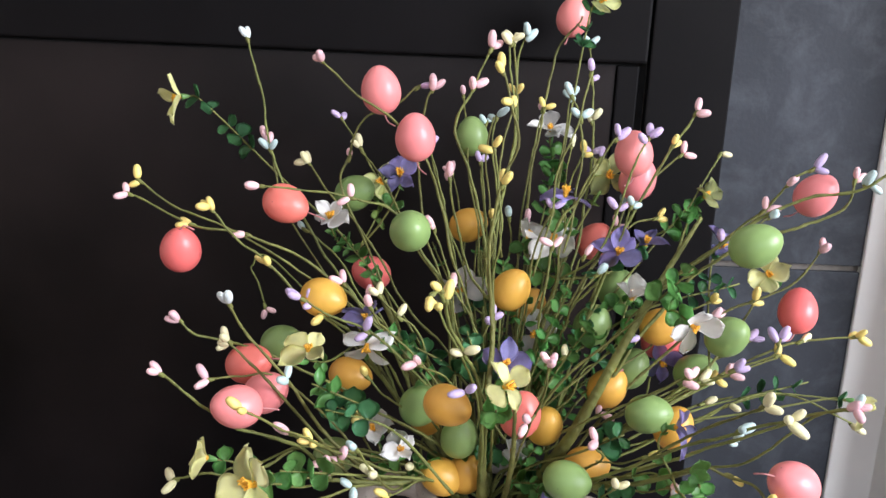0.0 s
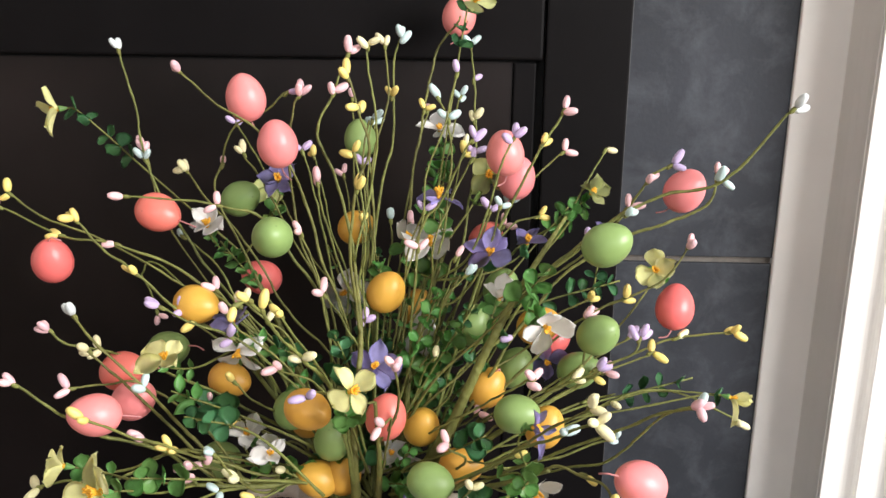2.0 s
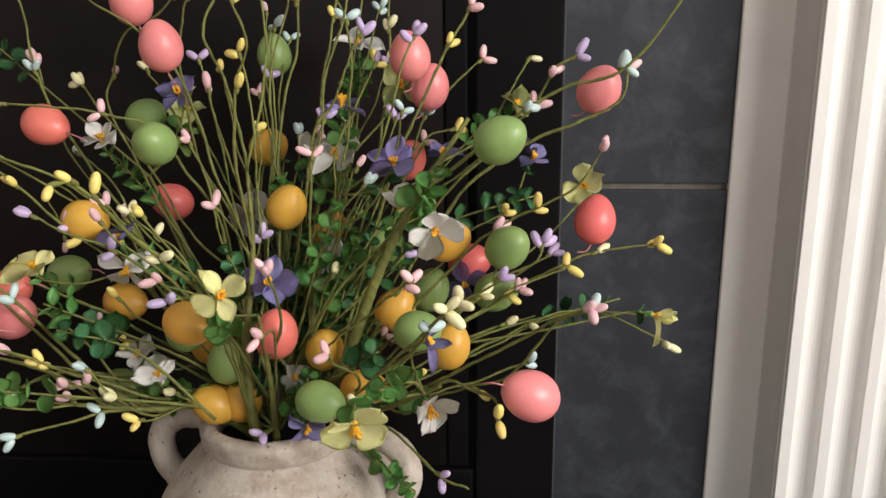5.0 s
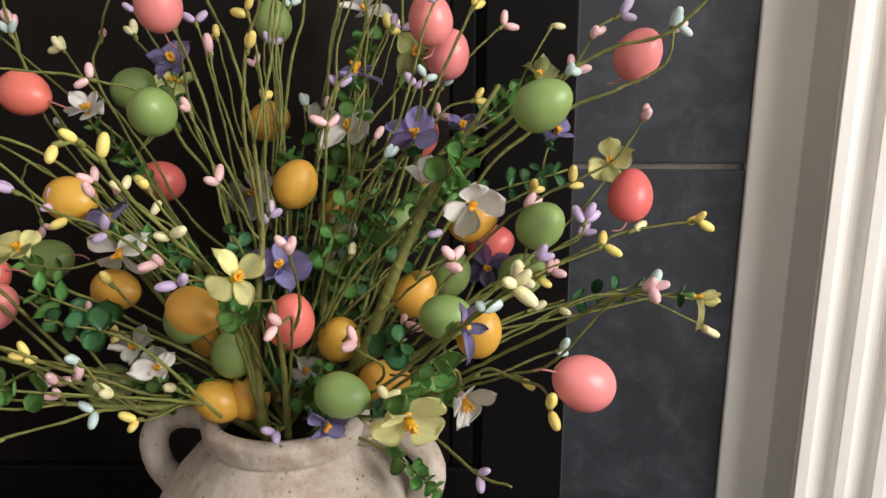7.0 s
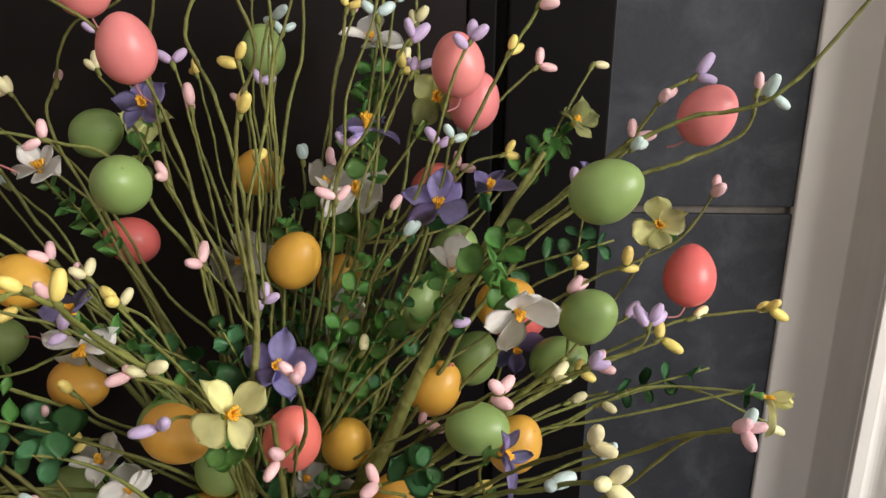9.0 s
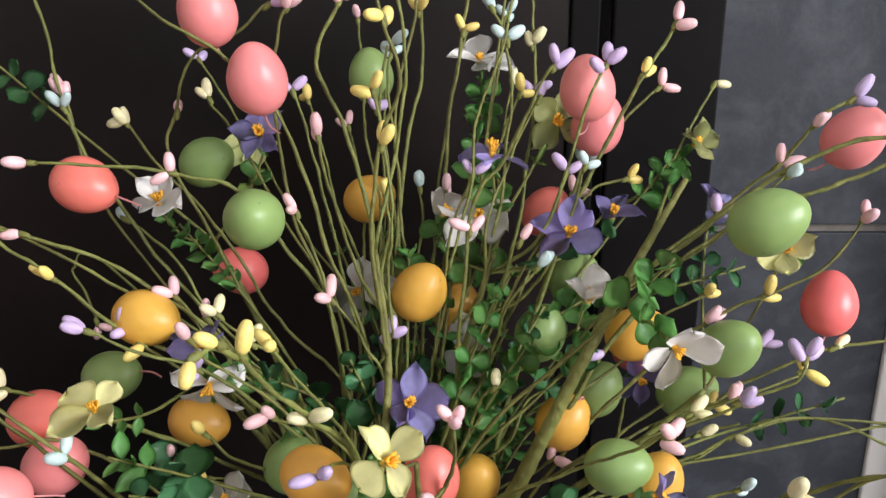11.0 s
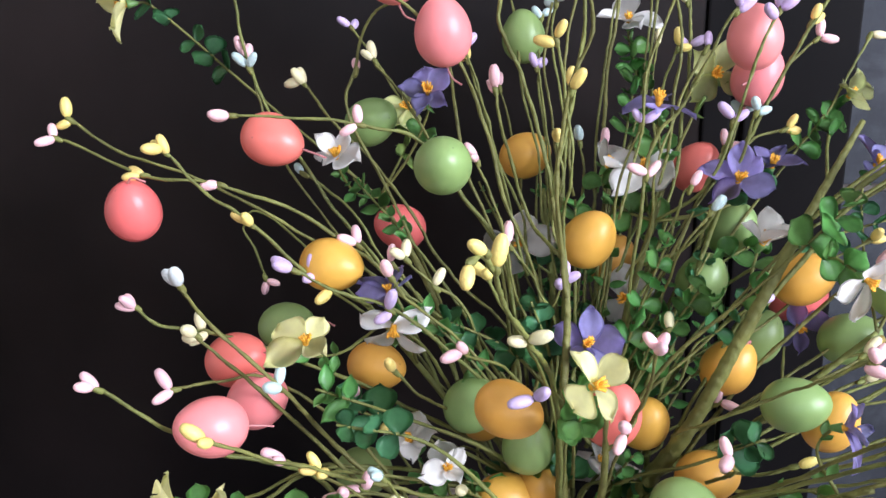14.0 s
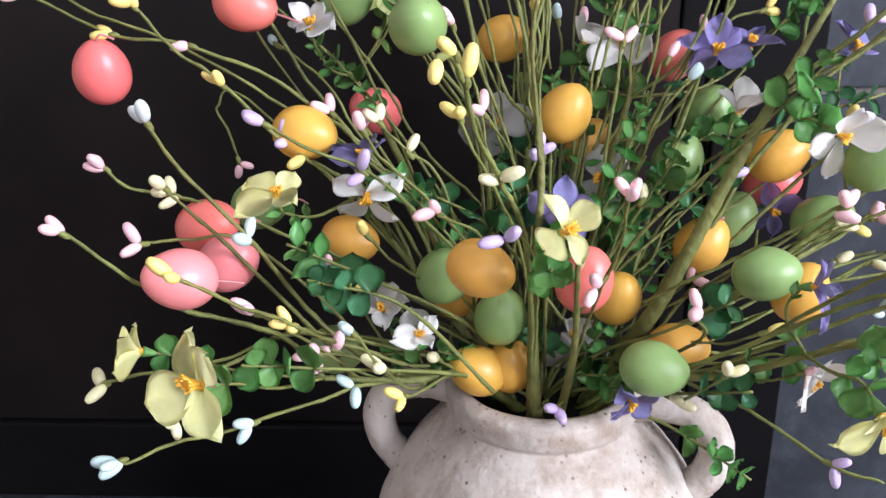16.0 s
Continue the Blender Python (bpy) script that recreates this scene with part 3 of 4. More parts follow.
def jar():
    ob = thing("clay_jar", (MOUTH.x, MOUTH.y, 0.0), "whitewashed clay jar with two loop handles and dark pits", "jar")
    bm = bmesh.new()
    outer = [(0.052, 0.0), (0.060, 0.004), (0.078, 0.040), (0.104, 0.085), (0.118, 0.125), (0.121, 0.158), (0.116, 0.186), (0.105, 0.209), (0.091, 0.2290), (0.0765, 0.2460), (0.0672, 0.2560), (0.0628, 0.2610), (0.0622, 0.2625), (0.0638, 0.2640), (0.0652, 0.2662), (0.0658, 0.2700), (0.0663, 0.2760), (0.0662, 0.2792), (0.0650, 0.2815), (0.0618, 0.2835), (0.0585, 0.2846), (0.0555, 0.2840), (0.0530, 0.2800), (0.0520, 0.2720), (0.0515, 0.2570), (0.060, 0.235), (0.085, 0.200), (0.09, 0.13), (0.06, 0.03), (0.0005, 0.02)]
    rings = lathe(bm, outer, 96, 0.022)
    bm.faces.new(rings[0][::-1])
    part("body", mesh_of("body", bm, CLAY), ob)
    for s in (1, -1):
        bm = bmesh.new()
        turn = Matrix.Rotation(radians(-10), 3, "Z")
        arc = ((0.060, 0.267), (0.078, 0.2705), (0.098, 0.2675), (0.1120, 0.2565), (0.1175, 0.2400), (0.113, 0.221), (0.099, 0.203))
        line = bend([turn @ Vector((s * ax, 0, az)) for ax, az in arc], 9)
        tube(bm, line, 0.0110, 0.0122, 20, 0.05)
        part("handle", mesh_of("handle", bm, CLAY), ob, "thick looped clay handle")
    # added near-black filler paints the shade inside the mouth; the stems stand in it
    bm = bmesh.new()
    lathe(bm, [(0.0005, 0.266), (0.03, 0.267), (0.0505, 0.264), (0.0525, 0.235), (0.0005, 0.23)], 24, 0.1)
    part("mouth_shade", mesh_of("mouth_shade", bm, GAP_SHADE), ob, "added near-black filler standing for the shade in the mouth")


jar()

# ---- the arrangement ----
egg(-0.1251, 0.8427, 0.6280, "rose", -8, 10, 0.96, wire="low")
egg(-0.0934, 0.8173, 0.5923, "rose", -3, 15, 0.96, wire="low")
egg(-0.2869, 0.7997, 0.4918, "coral", 8, 25, 0.96)
egg(-0.2038, 0.8323, 0.5271, "coral", 105, 15, 0.96)
egg(-0.0938, 0.7869, 0.5190, "green", 20, 65, 0.96, wire=False)
egg(0.0992, 0.8623, 0.5809, "rose", -8, 10, 0.96, wire="low")
egg(0.1128, 0.8942, 0.5529, "rose", 15, 10, 0.96, wire="low")
egg(0.2526, 0.8310, 0.5559, "rose", 25, 30, 0.96, wire="low")
egg(0.1759, 0.7493, 0.5278, "green", 55, 25, 0.96, wire=False)
egg(0.2533, 0.8343, 0.4502, "coral", 8, -20, 0.96, wire="low")
egg(-0.0038, 0.8334, 0.4588, "mustard", 28, 20, 0.96, wire=False)
egg(0.0196, 0.8919, 0.4249, "mustard", 25, 15, 0.92, wire=False)
egg(-0.1668, 0.8075, 0.4514, "mustard", 95, 15, 0.96, wire=False)
egg(0.0878, 0.8225, 0.3734, "mustard", 32, 10, 0.96)
egg(-0.1431, 0.8131, 0.3786, "mustard", 95, 15, 0.92, wire=False)
egg(-0.0571, 0.7309, 0.3908, "mustard", 105, 20, 0.92, wire=False)
egg(-0.0802, 0.7837, 0.3666, "green", 30, 30, 0.96, wire=False)
egg(-0.0452, 0.7740, 0.3432, "green", 10, 20, 0.92, wire=False)
egg(-0.2192, 0.7044, 0.3952, "rose", -70, 35, 0.94, wire="low")
egg(-0.2052, 0.7500, 0.3876, "rose", 55, 15, 0.94, wire=False)
egg(-0.2256, 0.7808, 0.3994, "coral", 70, 15, 0.96)
egg(-0.0418, 0.9614, 0.5782, "green", -5, 5, 0.92, wire=False)
egg(-0.0411, 0.9233, 0.4956, "mustard", 60, 30, 0.95, wire=False)
egg(0.1821, 0.8018, 0.4341, "green", 40, 35, 0.96, wire=False)
egg(0.1732, 0.8457, 0.3824, "green", 60, 20, 0.96, wire=False)
egg(0.1125, 0.7664, 0.3749, "green", 75, 20, 0.92, wire=False)
egg(0.1368, 0.7743, 0.3601, "mustard", 20, 10, 0.92, wire=False)
egg(0.0031, 0.7523, 0.3768, "coral", 12, 10, 0.96, wire=False)
egg(0.0301, 0.7991, 0.3450, "mustard", 15, 30, 0.92, wire=False)
egg(-0.0604, 0.7744, 0.3045, "mustard", -60, 20, 0.92, wire=False)
egg(-0.0382, 0.7819, 0.3050, "mustard", 10, 20, 0.92, wire=False)
egg(0.1968, 0.6723, 0.3669, "rose", -60, 20, 0.98)
egg(0.0420, 0.7267, 0.3315, "green", 95, 15, 0.91, wire=False)
egg(0.0666, 0.7759, 0.3199, "mustard", 80, 10, 0.92, wire=False)
egg(-0.1363, 0.9127, 0.4454, "coral", -60, 30, 0.96, wire=False)
egg(-0.2113, 0.8524, 0.3912, "green", 75, 10, 0.96)
egg(-0.1525, 0.9150, 0.5244, "green", 60, 20, 0.96, wire=False)
egg(0.1144, 0.8538, 0.3806, "green", 25, 10, 0.96, wire=False)
egg(0.1329, 0.8294, 0.4315, "mustard", 60, 15, 0.94, wire=False)
egg(0.1487, 0.8798, 0.3985, "coral", 70, 15, 0.94, wire=False)
egg(0.0870, 0.9440, 0.4803, "coral", 30, 20, 0.96, wire=False)
egg(0.1011, 0.8855, 0.4482, "green", 20, 20, 0.96, wire=False)
egg(0.0753, 0.8562, 0.4210, "green", 20, 10, 0.96, wire=False)
egg(-0.1561, 0.8136, 0.2987, "green", 75, 20, 0.96, wire=False)
egg(0.0554, 0.9953, 0.6989, "rose", 10, 10, 0.96, wire="low")
egg(-0.0748, 0.8141, 0.3430, "mustard", 0, 10, 0.87, wire=False)
trunk((-0.0221, 0.7753, 0.2600), (-0.0250, 0.7628, 0.3080), (-0.0257, 0.7669, 0.3629), (-0.0215, 0.7874, 0.4326), (-0.0292, 0.8114, 0.4920), r0=0.0072, r1=0.0014, ease=0.45)
trunk((0.0118, 0.8007, 0.2590), (0.0318, 0.7960, 0.3014), (0.0547, 0.7809, 0.3516), (0.0875, 0.7750, 0.4334), (0.1197, 0.7907, 0.4906), (0.1499, 0.8114, 0.5351), r0=0.0076, r1=0.0016)
trunk((0.0048, 0.8107, 0.2591), (0.0121, 0.8164, 0.3215), (0.0201, 0.8294, 0.4019), (0.0501, 0.8586, 0.5011), r0=0.0052, r1=0.0016)
trunk((-0.0349, 0.8250, 0.2597), (-0.0743, 0.8607, 0.3219), (-0.1132, 0.8771, 0.4127), (-0.1472, 0.8949, 0.4726), r0=0.0055, r1=0.0016)
trunk((-0.0150, 0.8305, 0.2594), (-0.0195, 0.8802, 0.3616), (-0.0290, 0.9172, 0.4717), r0=0.005, r1=0.0016)
trunk((-0.0301, 0.7916, 0.2638), (-0.0636, 0.7700, 0.3034), (-0.1040, 0.7448, 0.3125), (-0.1480, 0.7204, 0.3275), r0=0.0042, r1=0.0016)
trunk((-0.0360, 0.8046, 0.2639), (-0.0615, 0.8115, 0.3026), (-0.1008, 0.8209, 0.3529), (-0.1475, 0.8211, 0.4185), r0=0.0042, r1=0.0014)
trunk((0.0097, 0.7855, 0.2634), (0.0417, 0.7666, 0.3017), (0.0875, 0.7393, 0.3214), (0.1344, 0.7068, 0.3562), r0=0.0042, r1=0.0016)
trunk((0.0118, 0.8057, 0.2631), (0.0398, 0.8063, 0.3012), (0.0979, 0.8075, 0.3355), (0.1700, 0.8028, 0.4051), r0=0.0046, r1=0.0016)
trunk((-0.0082, 0.7725, 0.2638), (-0.0022, 0.7470, 0.3329), (-0.0040, 0.7330, 0.3982), r0=0.0034, r1=0.0014)
flower(-0.0184, 0.6877, 0.4272, "yellow", (.66, -.55, .50), 4, 2, "fresh", 1.0, opened=.3, root=(-0.0040, 0.7330, 0.3982))
flower(-0.1674, 0.7234, 0.4344, "yellow", (.12, -.45, .9), 4, 3, "slim", 1.0, opened=.3, root=(-0.1387, 0.8206, 0.4065))
flower(0.1282, 0.7336, 0.4659, "white", (.30, -.88, -.16), 4, 2, "fresh", 1.05, opened=.28, root=(0.1116, 0.7865, 0.4758))
flower(0.0947, 0.8011, 0.4630, "white", (.40, -.12, .9), 4, 2, "fresh", .95, opened=.95, root=(0.0905, 0.7760, 0.4383))
flower(-0.1692, 0.8564, 0.5086, "white", (.05, -.40, .9), 4, 4, "slim", 1.0, opened=.62, root=(-0.1472, 0.8949, 0.4726))
flower(0.0376, 0.9747, 0.5840, "white", (-.05, -.45, .88), 4, 5, "fresh", 1.05, opened=.35, root=(0.0501, 0.8586, 0.5011))
flower(0.1864, 0.9292, 0.5313, "lime", (.4, -.6, .6), 5, 4, "fresh", 1, opened=.6, root=(0.1277, 0.7959, 0.5024))
flower(0.0869, 0.8338, 0.4938, "purple", (.10, -.58, .78), 5, 2, "dark", 1.1, opened=.42, root=(0.0391, 0.8478, 0.4654))
flower(0.0412, 0.8594, 0.5380, "purple", (.05, -.15, 1), 4, 3, "fresh", 1.1, opened=.12, root=(0.0501, 0.8586, 0.5011))
flower(-0.0107, 0.7842, 0.4047, "purple", (.20, -.62, .72), 5, 2, "dark", 1.1, opened=.35, root=(-0.0257, 0.7688, 0.3689))
flower(0.1207, 0.7231, 0.3843, "purple", (.72, -.50, .25), 5, 2, "slim", 1, opened=.75, slim=.6, root=(0.1214, 0.7156, 0.3463))
flower(-0.1915, 0.6483, 0.3628, "yellow", (-.62, -.68, .38), 4, 1, "fresh", 1.2, opened=.38, root=(-0.1480, 0.7204, 0.3275))
flower(-0.1186, 0.7760, 0.3434, "white", (-.25, -.45, .8), 5, 3, "fresh", .85, opened=.55, root=(-0.1079, 0.7427, 0.3135))
flower(0.0951, 0.5792, 0.3921, "yellow", (.18, -.72, -.45), 4, 2, "fresh", 1.0, opened=.3, root=(0.1214, 0.7156, 0.3463))
flower(0.1235, 0.7219, 0.3341, "white", (.42, -.62, -.48), 4, 2, "fresh", 1.1, opened=.5, root=(0.0496, 0.7617, 0.3057))
flower(0.2505, 0.9024, 0.4625, "yellow", (-.35, -.75, .40), 4, 1, "fresh", 1, opened=.5, root=(0.1700, 0.8028, 0.4051))
flower(0.2969, 0.7981, 0.3805, "yellow", (.92, -.28, -.10), 5, 1, "dark", .95, opened=.95, slim=.55, root=(0.1049, 0.8075, 0.3415))
flower(-0.3065, 0.8812, 0.6113, "yellow", (-.82, -.35, -.10), 4, 5, "dark", 1.05, opened=.55, reach=0.075, root=(-0.1472, 0.8949, 0.4726))
flower(-0.1285, 0.7853, 0.4396, "purple", (-.1, -.4, .9), 5, 3, "slim", 1, opened=.5, root=(-0.1310, 0.8211, 0.3944))
flower(-0.1277, 0.7911, 0.4177, "white", (-.05, -.75, -.45), 4, 3, "slim", 1.05, opened=.35, slim=.8, root=(-0.1174, 0.8208, 0.3772))
flower(-0.1083, 0.8881, 0.5458, "purple", (-.1, -.6, .6), 5, 2, "fresh", 1.0, opened=.4, root=(-0.1472, 0.8949, 0.4726))
flower(0.0099, 0.8699, 0.4971, "white", (.5, -.35, .75), 4, 3, "fresh", 1.0, opened=.75, root=(0.0391, 0.8478, 0.4654))
flower(0.0342, 0.8622, 0.4943, "white", (-.1, -.45, .85), 4, 3, "fresh", 1.05, opened=.5, root=(0.0391, 0.8478, 0.4654))
flower(0.0262, 0.8576, 0.4076, "white", (-.55, -.75, .3), 4, 2, "dark", 1.0, opened=.25, root=(0.0181, 0.8258, 0.3798))
flower(-0.0476, 0.8799, 0.4417, "white", (-.1, -.9, .2), 4, 2, "dark", 1.1, opened=.25, root=(-0.0243, 0.8967, 0.4118))
flower(0.2022, 0.9098, 0.4848, "purple", (.3, -.3, .6), 4, 2, "dark", .95, opened=.7, root=(0.1700, 0.8028, 0.4051))
flower(-0.1295, 0.9615, 0.5259, "lime", (-.2, -.7, .4), 5, 4, "lime", 1.1, opened=.35, root=(-0.1472, 0.8949, 0.4726))
flower(0.0864, 0.9068, 0.5528, "lime", (0, -.8, .2), 4, 2, "lime", 1.1, opened=.3, root=(0.0501, 0.8586, 0.5011))
flower(0.0285, 0.7299, 0.3113, "purple", (.30, -.70, -.50), 5, 2, "fresh", 0.95, opened=.45, root=(0.0207, 0.7805, 0.2836))
flower(0.1233, 0.8845, 0.4910, "purple", (.1, -.2, .8), 4, 1, "dark", .95, opened=.75, root=(0.0391, 0.8478, 0.4654))
flower(0.1438, 0.8641, 0.3838, "purple", (.1, -.9, 0), 4, 1, "dark", 1, opened=.4, root=(0.1179, 0.8065, 0.3545))
flower(-0.2345, 0.6830, 0.3626, "yellow", (-0.7, -0.35, 0.3), 4, 2, "fresh", 1.0, opened=0.6, root=(-0.1480, 0.7204, 0.3275))
flower(-0.0967, 0.7545, 0.3370, "white", (0.3, -0.45, 0.7), 4, 2, "fresh", 0.8, opened=0.75, root=(-0.0784, 0.7606, 0.3068))
flower(0.0012, 0.8006, 0.3144, "white", (0.3, -0.45, 0.7), 4, 2, "fresh", 0.8, opened=0.75, root=(0.0299, 0.8059, 0.2873))
flower(0.0695, 0.9324, 0.7102, "lime", (0.5, -0.6, 0.5), 4, 4, "dark", 1.0, opened=0.6)
pip_branch((-0.1008, 0.8209, 0.3529), (-0.1366, 0.8410, 0.4282), (-0.1878, 0.8494, 0.5018), (-0.2234, 0.8591, 0.5709), (-0.2319, 0.8687, 0.6198), (-0.2464, 0.8772, 0.6658), pips="- - - bl2 - wh2", thick=0.85)
pip_branch((-0.1008, 0.8209, 0.3529), (-0.1562, 0.8476, 0.4372), (-0.2094, 0.8607, 0.5165), (-0.2196, 0.8661, 0.5512), (-0.2274, 0.8711, 0.5767), pips="- - - - pk3", thick=0.59)
pip_branch((-0.0547, 0.8091, 0.2926), (-0.0334, 0.8180, 0.4056), (-0.0616, 0.8194, 0.5011), (-0.0809, 0.8184, 0.5684), (-0.1092, 0.8154, 0.6030), (-0.1448, 0.8128, 0.6267), (-0.1732, 0.8127, 0.6525), pips="- - - - - - pk2", thick=0.85)
pip_branch((-0.0724, 0.8155, 0.3163), (-0.1141, 0.8164, 0.4173), (-0.1742, 0.8120, 0.4763), (-0.2324, 0.8032, 0.5062), (-0.2794, 0.8010, 0.5132), (-0.3306, 0.8021, 0.5371), pips="- - - pk1 ye2 pk2", thick=0.85)
pip_branch((-0.0763, 0.8163, 0.3204), (-0.1073, 0.8168, 0.4073), (-0.1714, 0.8144, 0.4624), (-0.2468, 0.8091, 0.5078), (-0.2942, 0.8094, 0.5256), (-0.3237, 0.8094, 0.5474), pips="- - - - - ye2", thick=0.68)
pip_branch((-0.1475, 0.8211, 0.4185), (-0.1783, 0.7967, 0.4497), (-0.2112, 0.7853, 0.4864), (-0.2344, 0.7855, 0.5036), (-0.2575, 0.7849, 0.5318), pips="- li2 ye2 - ye3", thick=0.85)
pip_branch((-0.0547, 0.8091, 0.2926), (-0.0540, 0.8190, 0.4297), (-0.0832, 0.8201, 0.4895), (-0.1104, 0.8198, 0.5281), (-0.1464, 0.8129, 0.5392), (-0.1705, 0.8077, 0.5444), (-0.2199, 0.7975, 0.5486), pips="- - - - pk2 - pk2", thick=0.85)
pip_branch((-0.0763, 0.8163, 0.3204), (-0.1489, 0.7927, 0.3737), (-0.2086, 0.7812, 0.4068), (-0.2443, 0.7771, 0.4203), (-0.2648, 0.7715, 0.4275), (-0.2816, 0.7686, 0.4404), pips="- - - cr2 - pk3", thick=0.85)
pip_branch((-0.1079, 0.7427, 0.3135), (-0.1579, 0.7455, 0.3559), (-0.1825, 0.7145, 0.4145), (-0.2078, 0.6963, 0.4585), (-0.2183, 0.6861, 0.4841), pips="- - bl2 - wh2", thick=0.94)
pip_branch((-0.1480, 0.7204, 0.3275), (-0.1780, 0.7380, 0.3468), (-0.2262, 0.7172, 0.3725), (-0.2517, 0.7014, 0.4022), (-0.2712, 0.6882, 0.4273), pips="- - - - pk2", thick=1.02)
pip_branch((-0.0439, 0.7962, 0.2722), (-0.0804, 0.7850, 0.3074), (-0.1323, 0.7673, 0.3296), (-0.1703, 0.7492, 0.3424), (-0.1968, 0.7285, 0.3362), (-0.2190, 0.7064, 0.3358), (-0.2407, 0.6944, 0.3434), (-0.2666, 0.6950, 0.3349), pips="- - - - - - - cr2", thick=0.94)
pip_branch((-0.0449, 0.7971, 0.2724), (-0.0814, 0.7870, 0.3074), (-0.1344, 0.7725, 0.3185), (-0.1735, 0.7601, 0.3371), (-0.2038, 0.7397, 0.3310), (-0.2306, 0.7231, 0.3333), (-0.2351, 0.7114, 0.3245), (-0.2289, 0.6959, 0.3131), pips="- - - - - - - cr2", thick=0.77)
pip_branch((-0.0449, 0.7961, 0.2723), (-0.0784, 0.7789, 0.3115), (-0.0942, 0.7591, 0.3091), (-0.1316, 0.7250, 0.3190), (-0.1857, 0.6952, 0.3116), (-0.2226, 0.6818, 0.3085), (-0.2499, 0.6657, 0.3059), pips="- - - bl2 bl2 - bl3", thick=0.85)
pip_branch((-0.0420, 0.7892, 0.2723), (-0.0744, 0.7697, 0.3076), (-0.1098, 0.7473, 0.3246), (-0.1331, 0.7294, 0.3443), (-0.1619, 0.7018, 0.3703), (-0.1805, 0.6774, 0.3913), (-0.2019, 0.6522, 0.4179), pips="- - - - - - ye2", thick=0.94)
pip_branch((-0.0440, 0.7932, 0.2723), (-0.0764, 0.7739, 0.3106), (-0.1419, 0.7352, 0.3464), (-0.1619, 0.7070, 0.3672), pips="- - - ye3", thick=0.85)
pip_branch((-0.0420, 0.7902, 0.2723), (-0.0754, 0.7706, 0.3076), (-0.1040, 0.7549, 0.3113), (-0.1352, 0.7305, 0.3353), (-0.1516, 0.7148, 0.3458), pips="- - - - pk2", thick=0.85)
pip_branch((-0.1118, 0.7405, 0.3157), (-0.1588, 0.7652, 0.3619), (-0.1986, 0.7482, 0.4042), (-0.2242, 0.7356, 0.4048), (-0.2448, 0.7203, 0.4090), pips="- - - - pk2", thick=0.68)
pip_branch((-0.1324, 0.7289, 0.3222), (-0.1677, 0.7443, 0.3620), (-0.1956, 0.7334, 0.4002), (-0.2188, 0.7285, 0.4280), (-0.2312, 0.7297, 0.4391), pips="- - - - cr2", thick=0.85)
pip_branch((-0.0430, 0.7922, 0.2723), (-0.0774, 0.7685, 0.3107), (-0.0953, 0.7451, 0.3072), (-0.1126, 0.7148, 0.3372), (-0.1278, 0.7027, 0.3658), pips="- - - cr2 bl2", thick=0.77)
pip_branch((-0.0410, 0.7882, 0.2723), (-0.0725, 0.7667, 0.3076), (-0.0852, 0.7573, 0.3221), pips="- - cr1", thick=0.68)
pip_branch((-0.0400, 0.7872, 0.2722), (-0.0695, 0.7627, 0.3077), (-0.0953, 0.7421, 0.3072), (-0.1032, 0.7278, 0.3114), pips="- - - ye2", thick=0.68)
pip_branch((-0.0420, 0.7902, 0.2723), (-0.0744, 0.7697, 0.3076), (-0.1099, 0.7488, 0.3094), (-0.1314, 0.7318, 0.3261), (-0.1489, 0.7151, 0.3357), pips="- - - - pk2", thick=0.68)
pip_branch((-0.1285, 0.7310, 0.3211), (-0.1611, 0.7112, 0.3611), (-0.1771, 0.6933, 0.3808), pips="- - pk2", thick=0.68)
pip_branch((-0.0439, 0.7962, 0.2722), (-0.0814, 0.7870, 0.3054), (-0.1138, 0.7821, 0.3140), (-0.1354, 0.7839, 0.3454), (-0.1519, 0.7839, 0.3677), pips="- - - - pk2", thick=0.68)
pip_branch((-0.0420, 0.7902, 0.2723), (-0.0754, 0.7716, 0.3076), (-0.1011, 0.7582, 0.3031), (-0.1255, 0.7399, 0.3279), (-0.1429, 0.7252, 0.3435), pips="- - - - pk2", thick=0.59)
pip_branch((-0.0792, 0.8171, 0.3254), (-0.1113, 0.8051, 0.3964), (-0.1454, 0.7988, 0.4227), (-0.1687, 0.7950, 0.4408), pips="- - - ye2", thick=0.68)
pip_branch((-0.0527, 0.8083, 0.2885), (-0.0777, 0.7959, 0.4122), (-0.1020, 0.7896, 0.4434), (-0.1185, 0.7848, 0.4633), pips="- - cr1 cr2", thick=0.68)
pip_branch((-0.0655, 0.8134, 0.3073), (-0.0926, 0.8183, 0.3971), (-0.1277, 0.8157, 0.4334), (-0.1519, 0.8145, 0.4633), pips="- - - pk2", thick=0.68)
pip_branch((-0.0241, 0.7661, 0.2947), (-0.0355, 0.7098, 0.4168), (-0.0492, 0.6735, 0.4589), (-0.0608, 0.6480, 0.4866), (-0.0636, 0.6222, 0.5130), (-0.0674, 0.6065, 0.5247), (-0.0732, 0.5944, 0.5248), pips="- - cr2 - ye1 ye1 ye1", thick=0.94)
pip_branch((-0.0215, 0.7874, 0.4326), (-0.0282, 0.7822, 0.5157), (-0.0213, 0.7769, 0.5631), (-0.0105, 0.7742, 0.5957), (-0.0188, 0.7696, 0.6277), (-0.0278, 0.7711, 0.6521), pips="- - ye2 - ye2 ye2", thick=0.85)
pip_branch((-0.0292, 0.8114, 0.4920), (-0.0447, 0.8256, 0.5594), (-0.0595, 0.8249, 0.5990), (-0.0462, 0.8264, 0.6348), (-0.0335, 0.8275, 0.6666), pips="- - - pk2 pk2", thick=0.85)
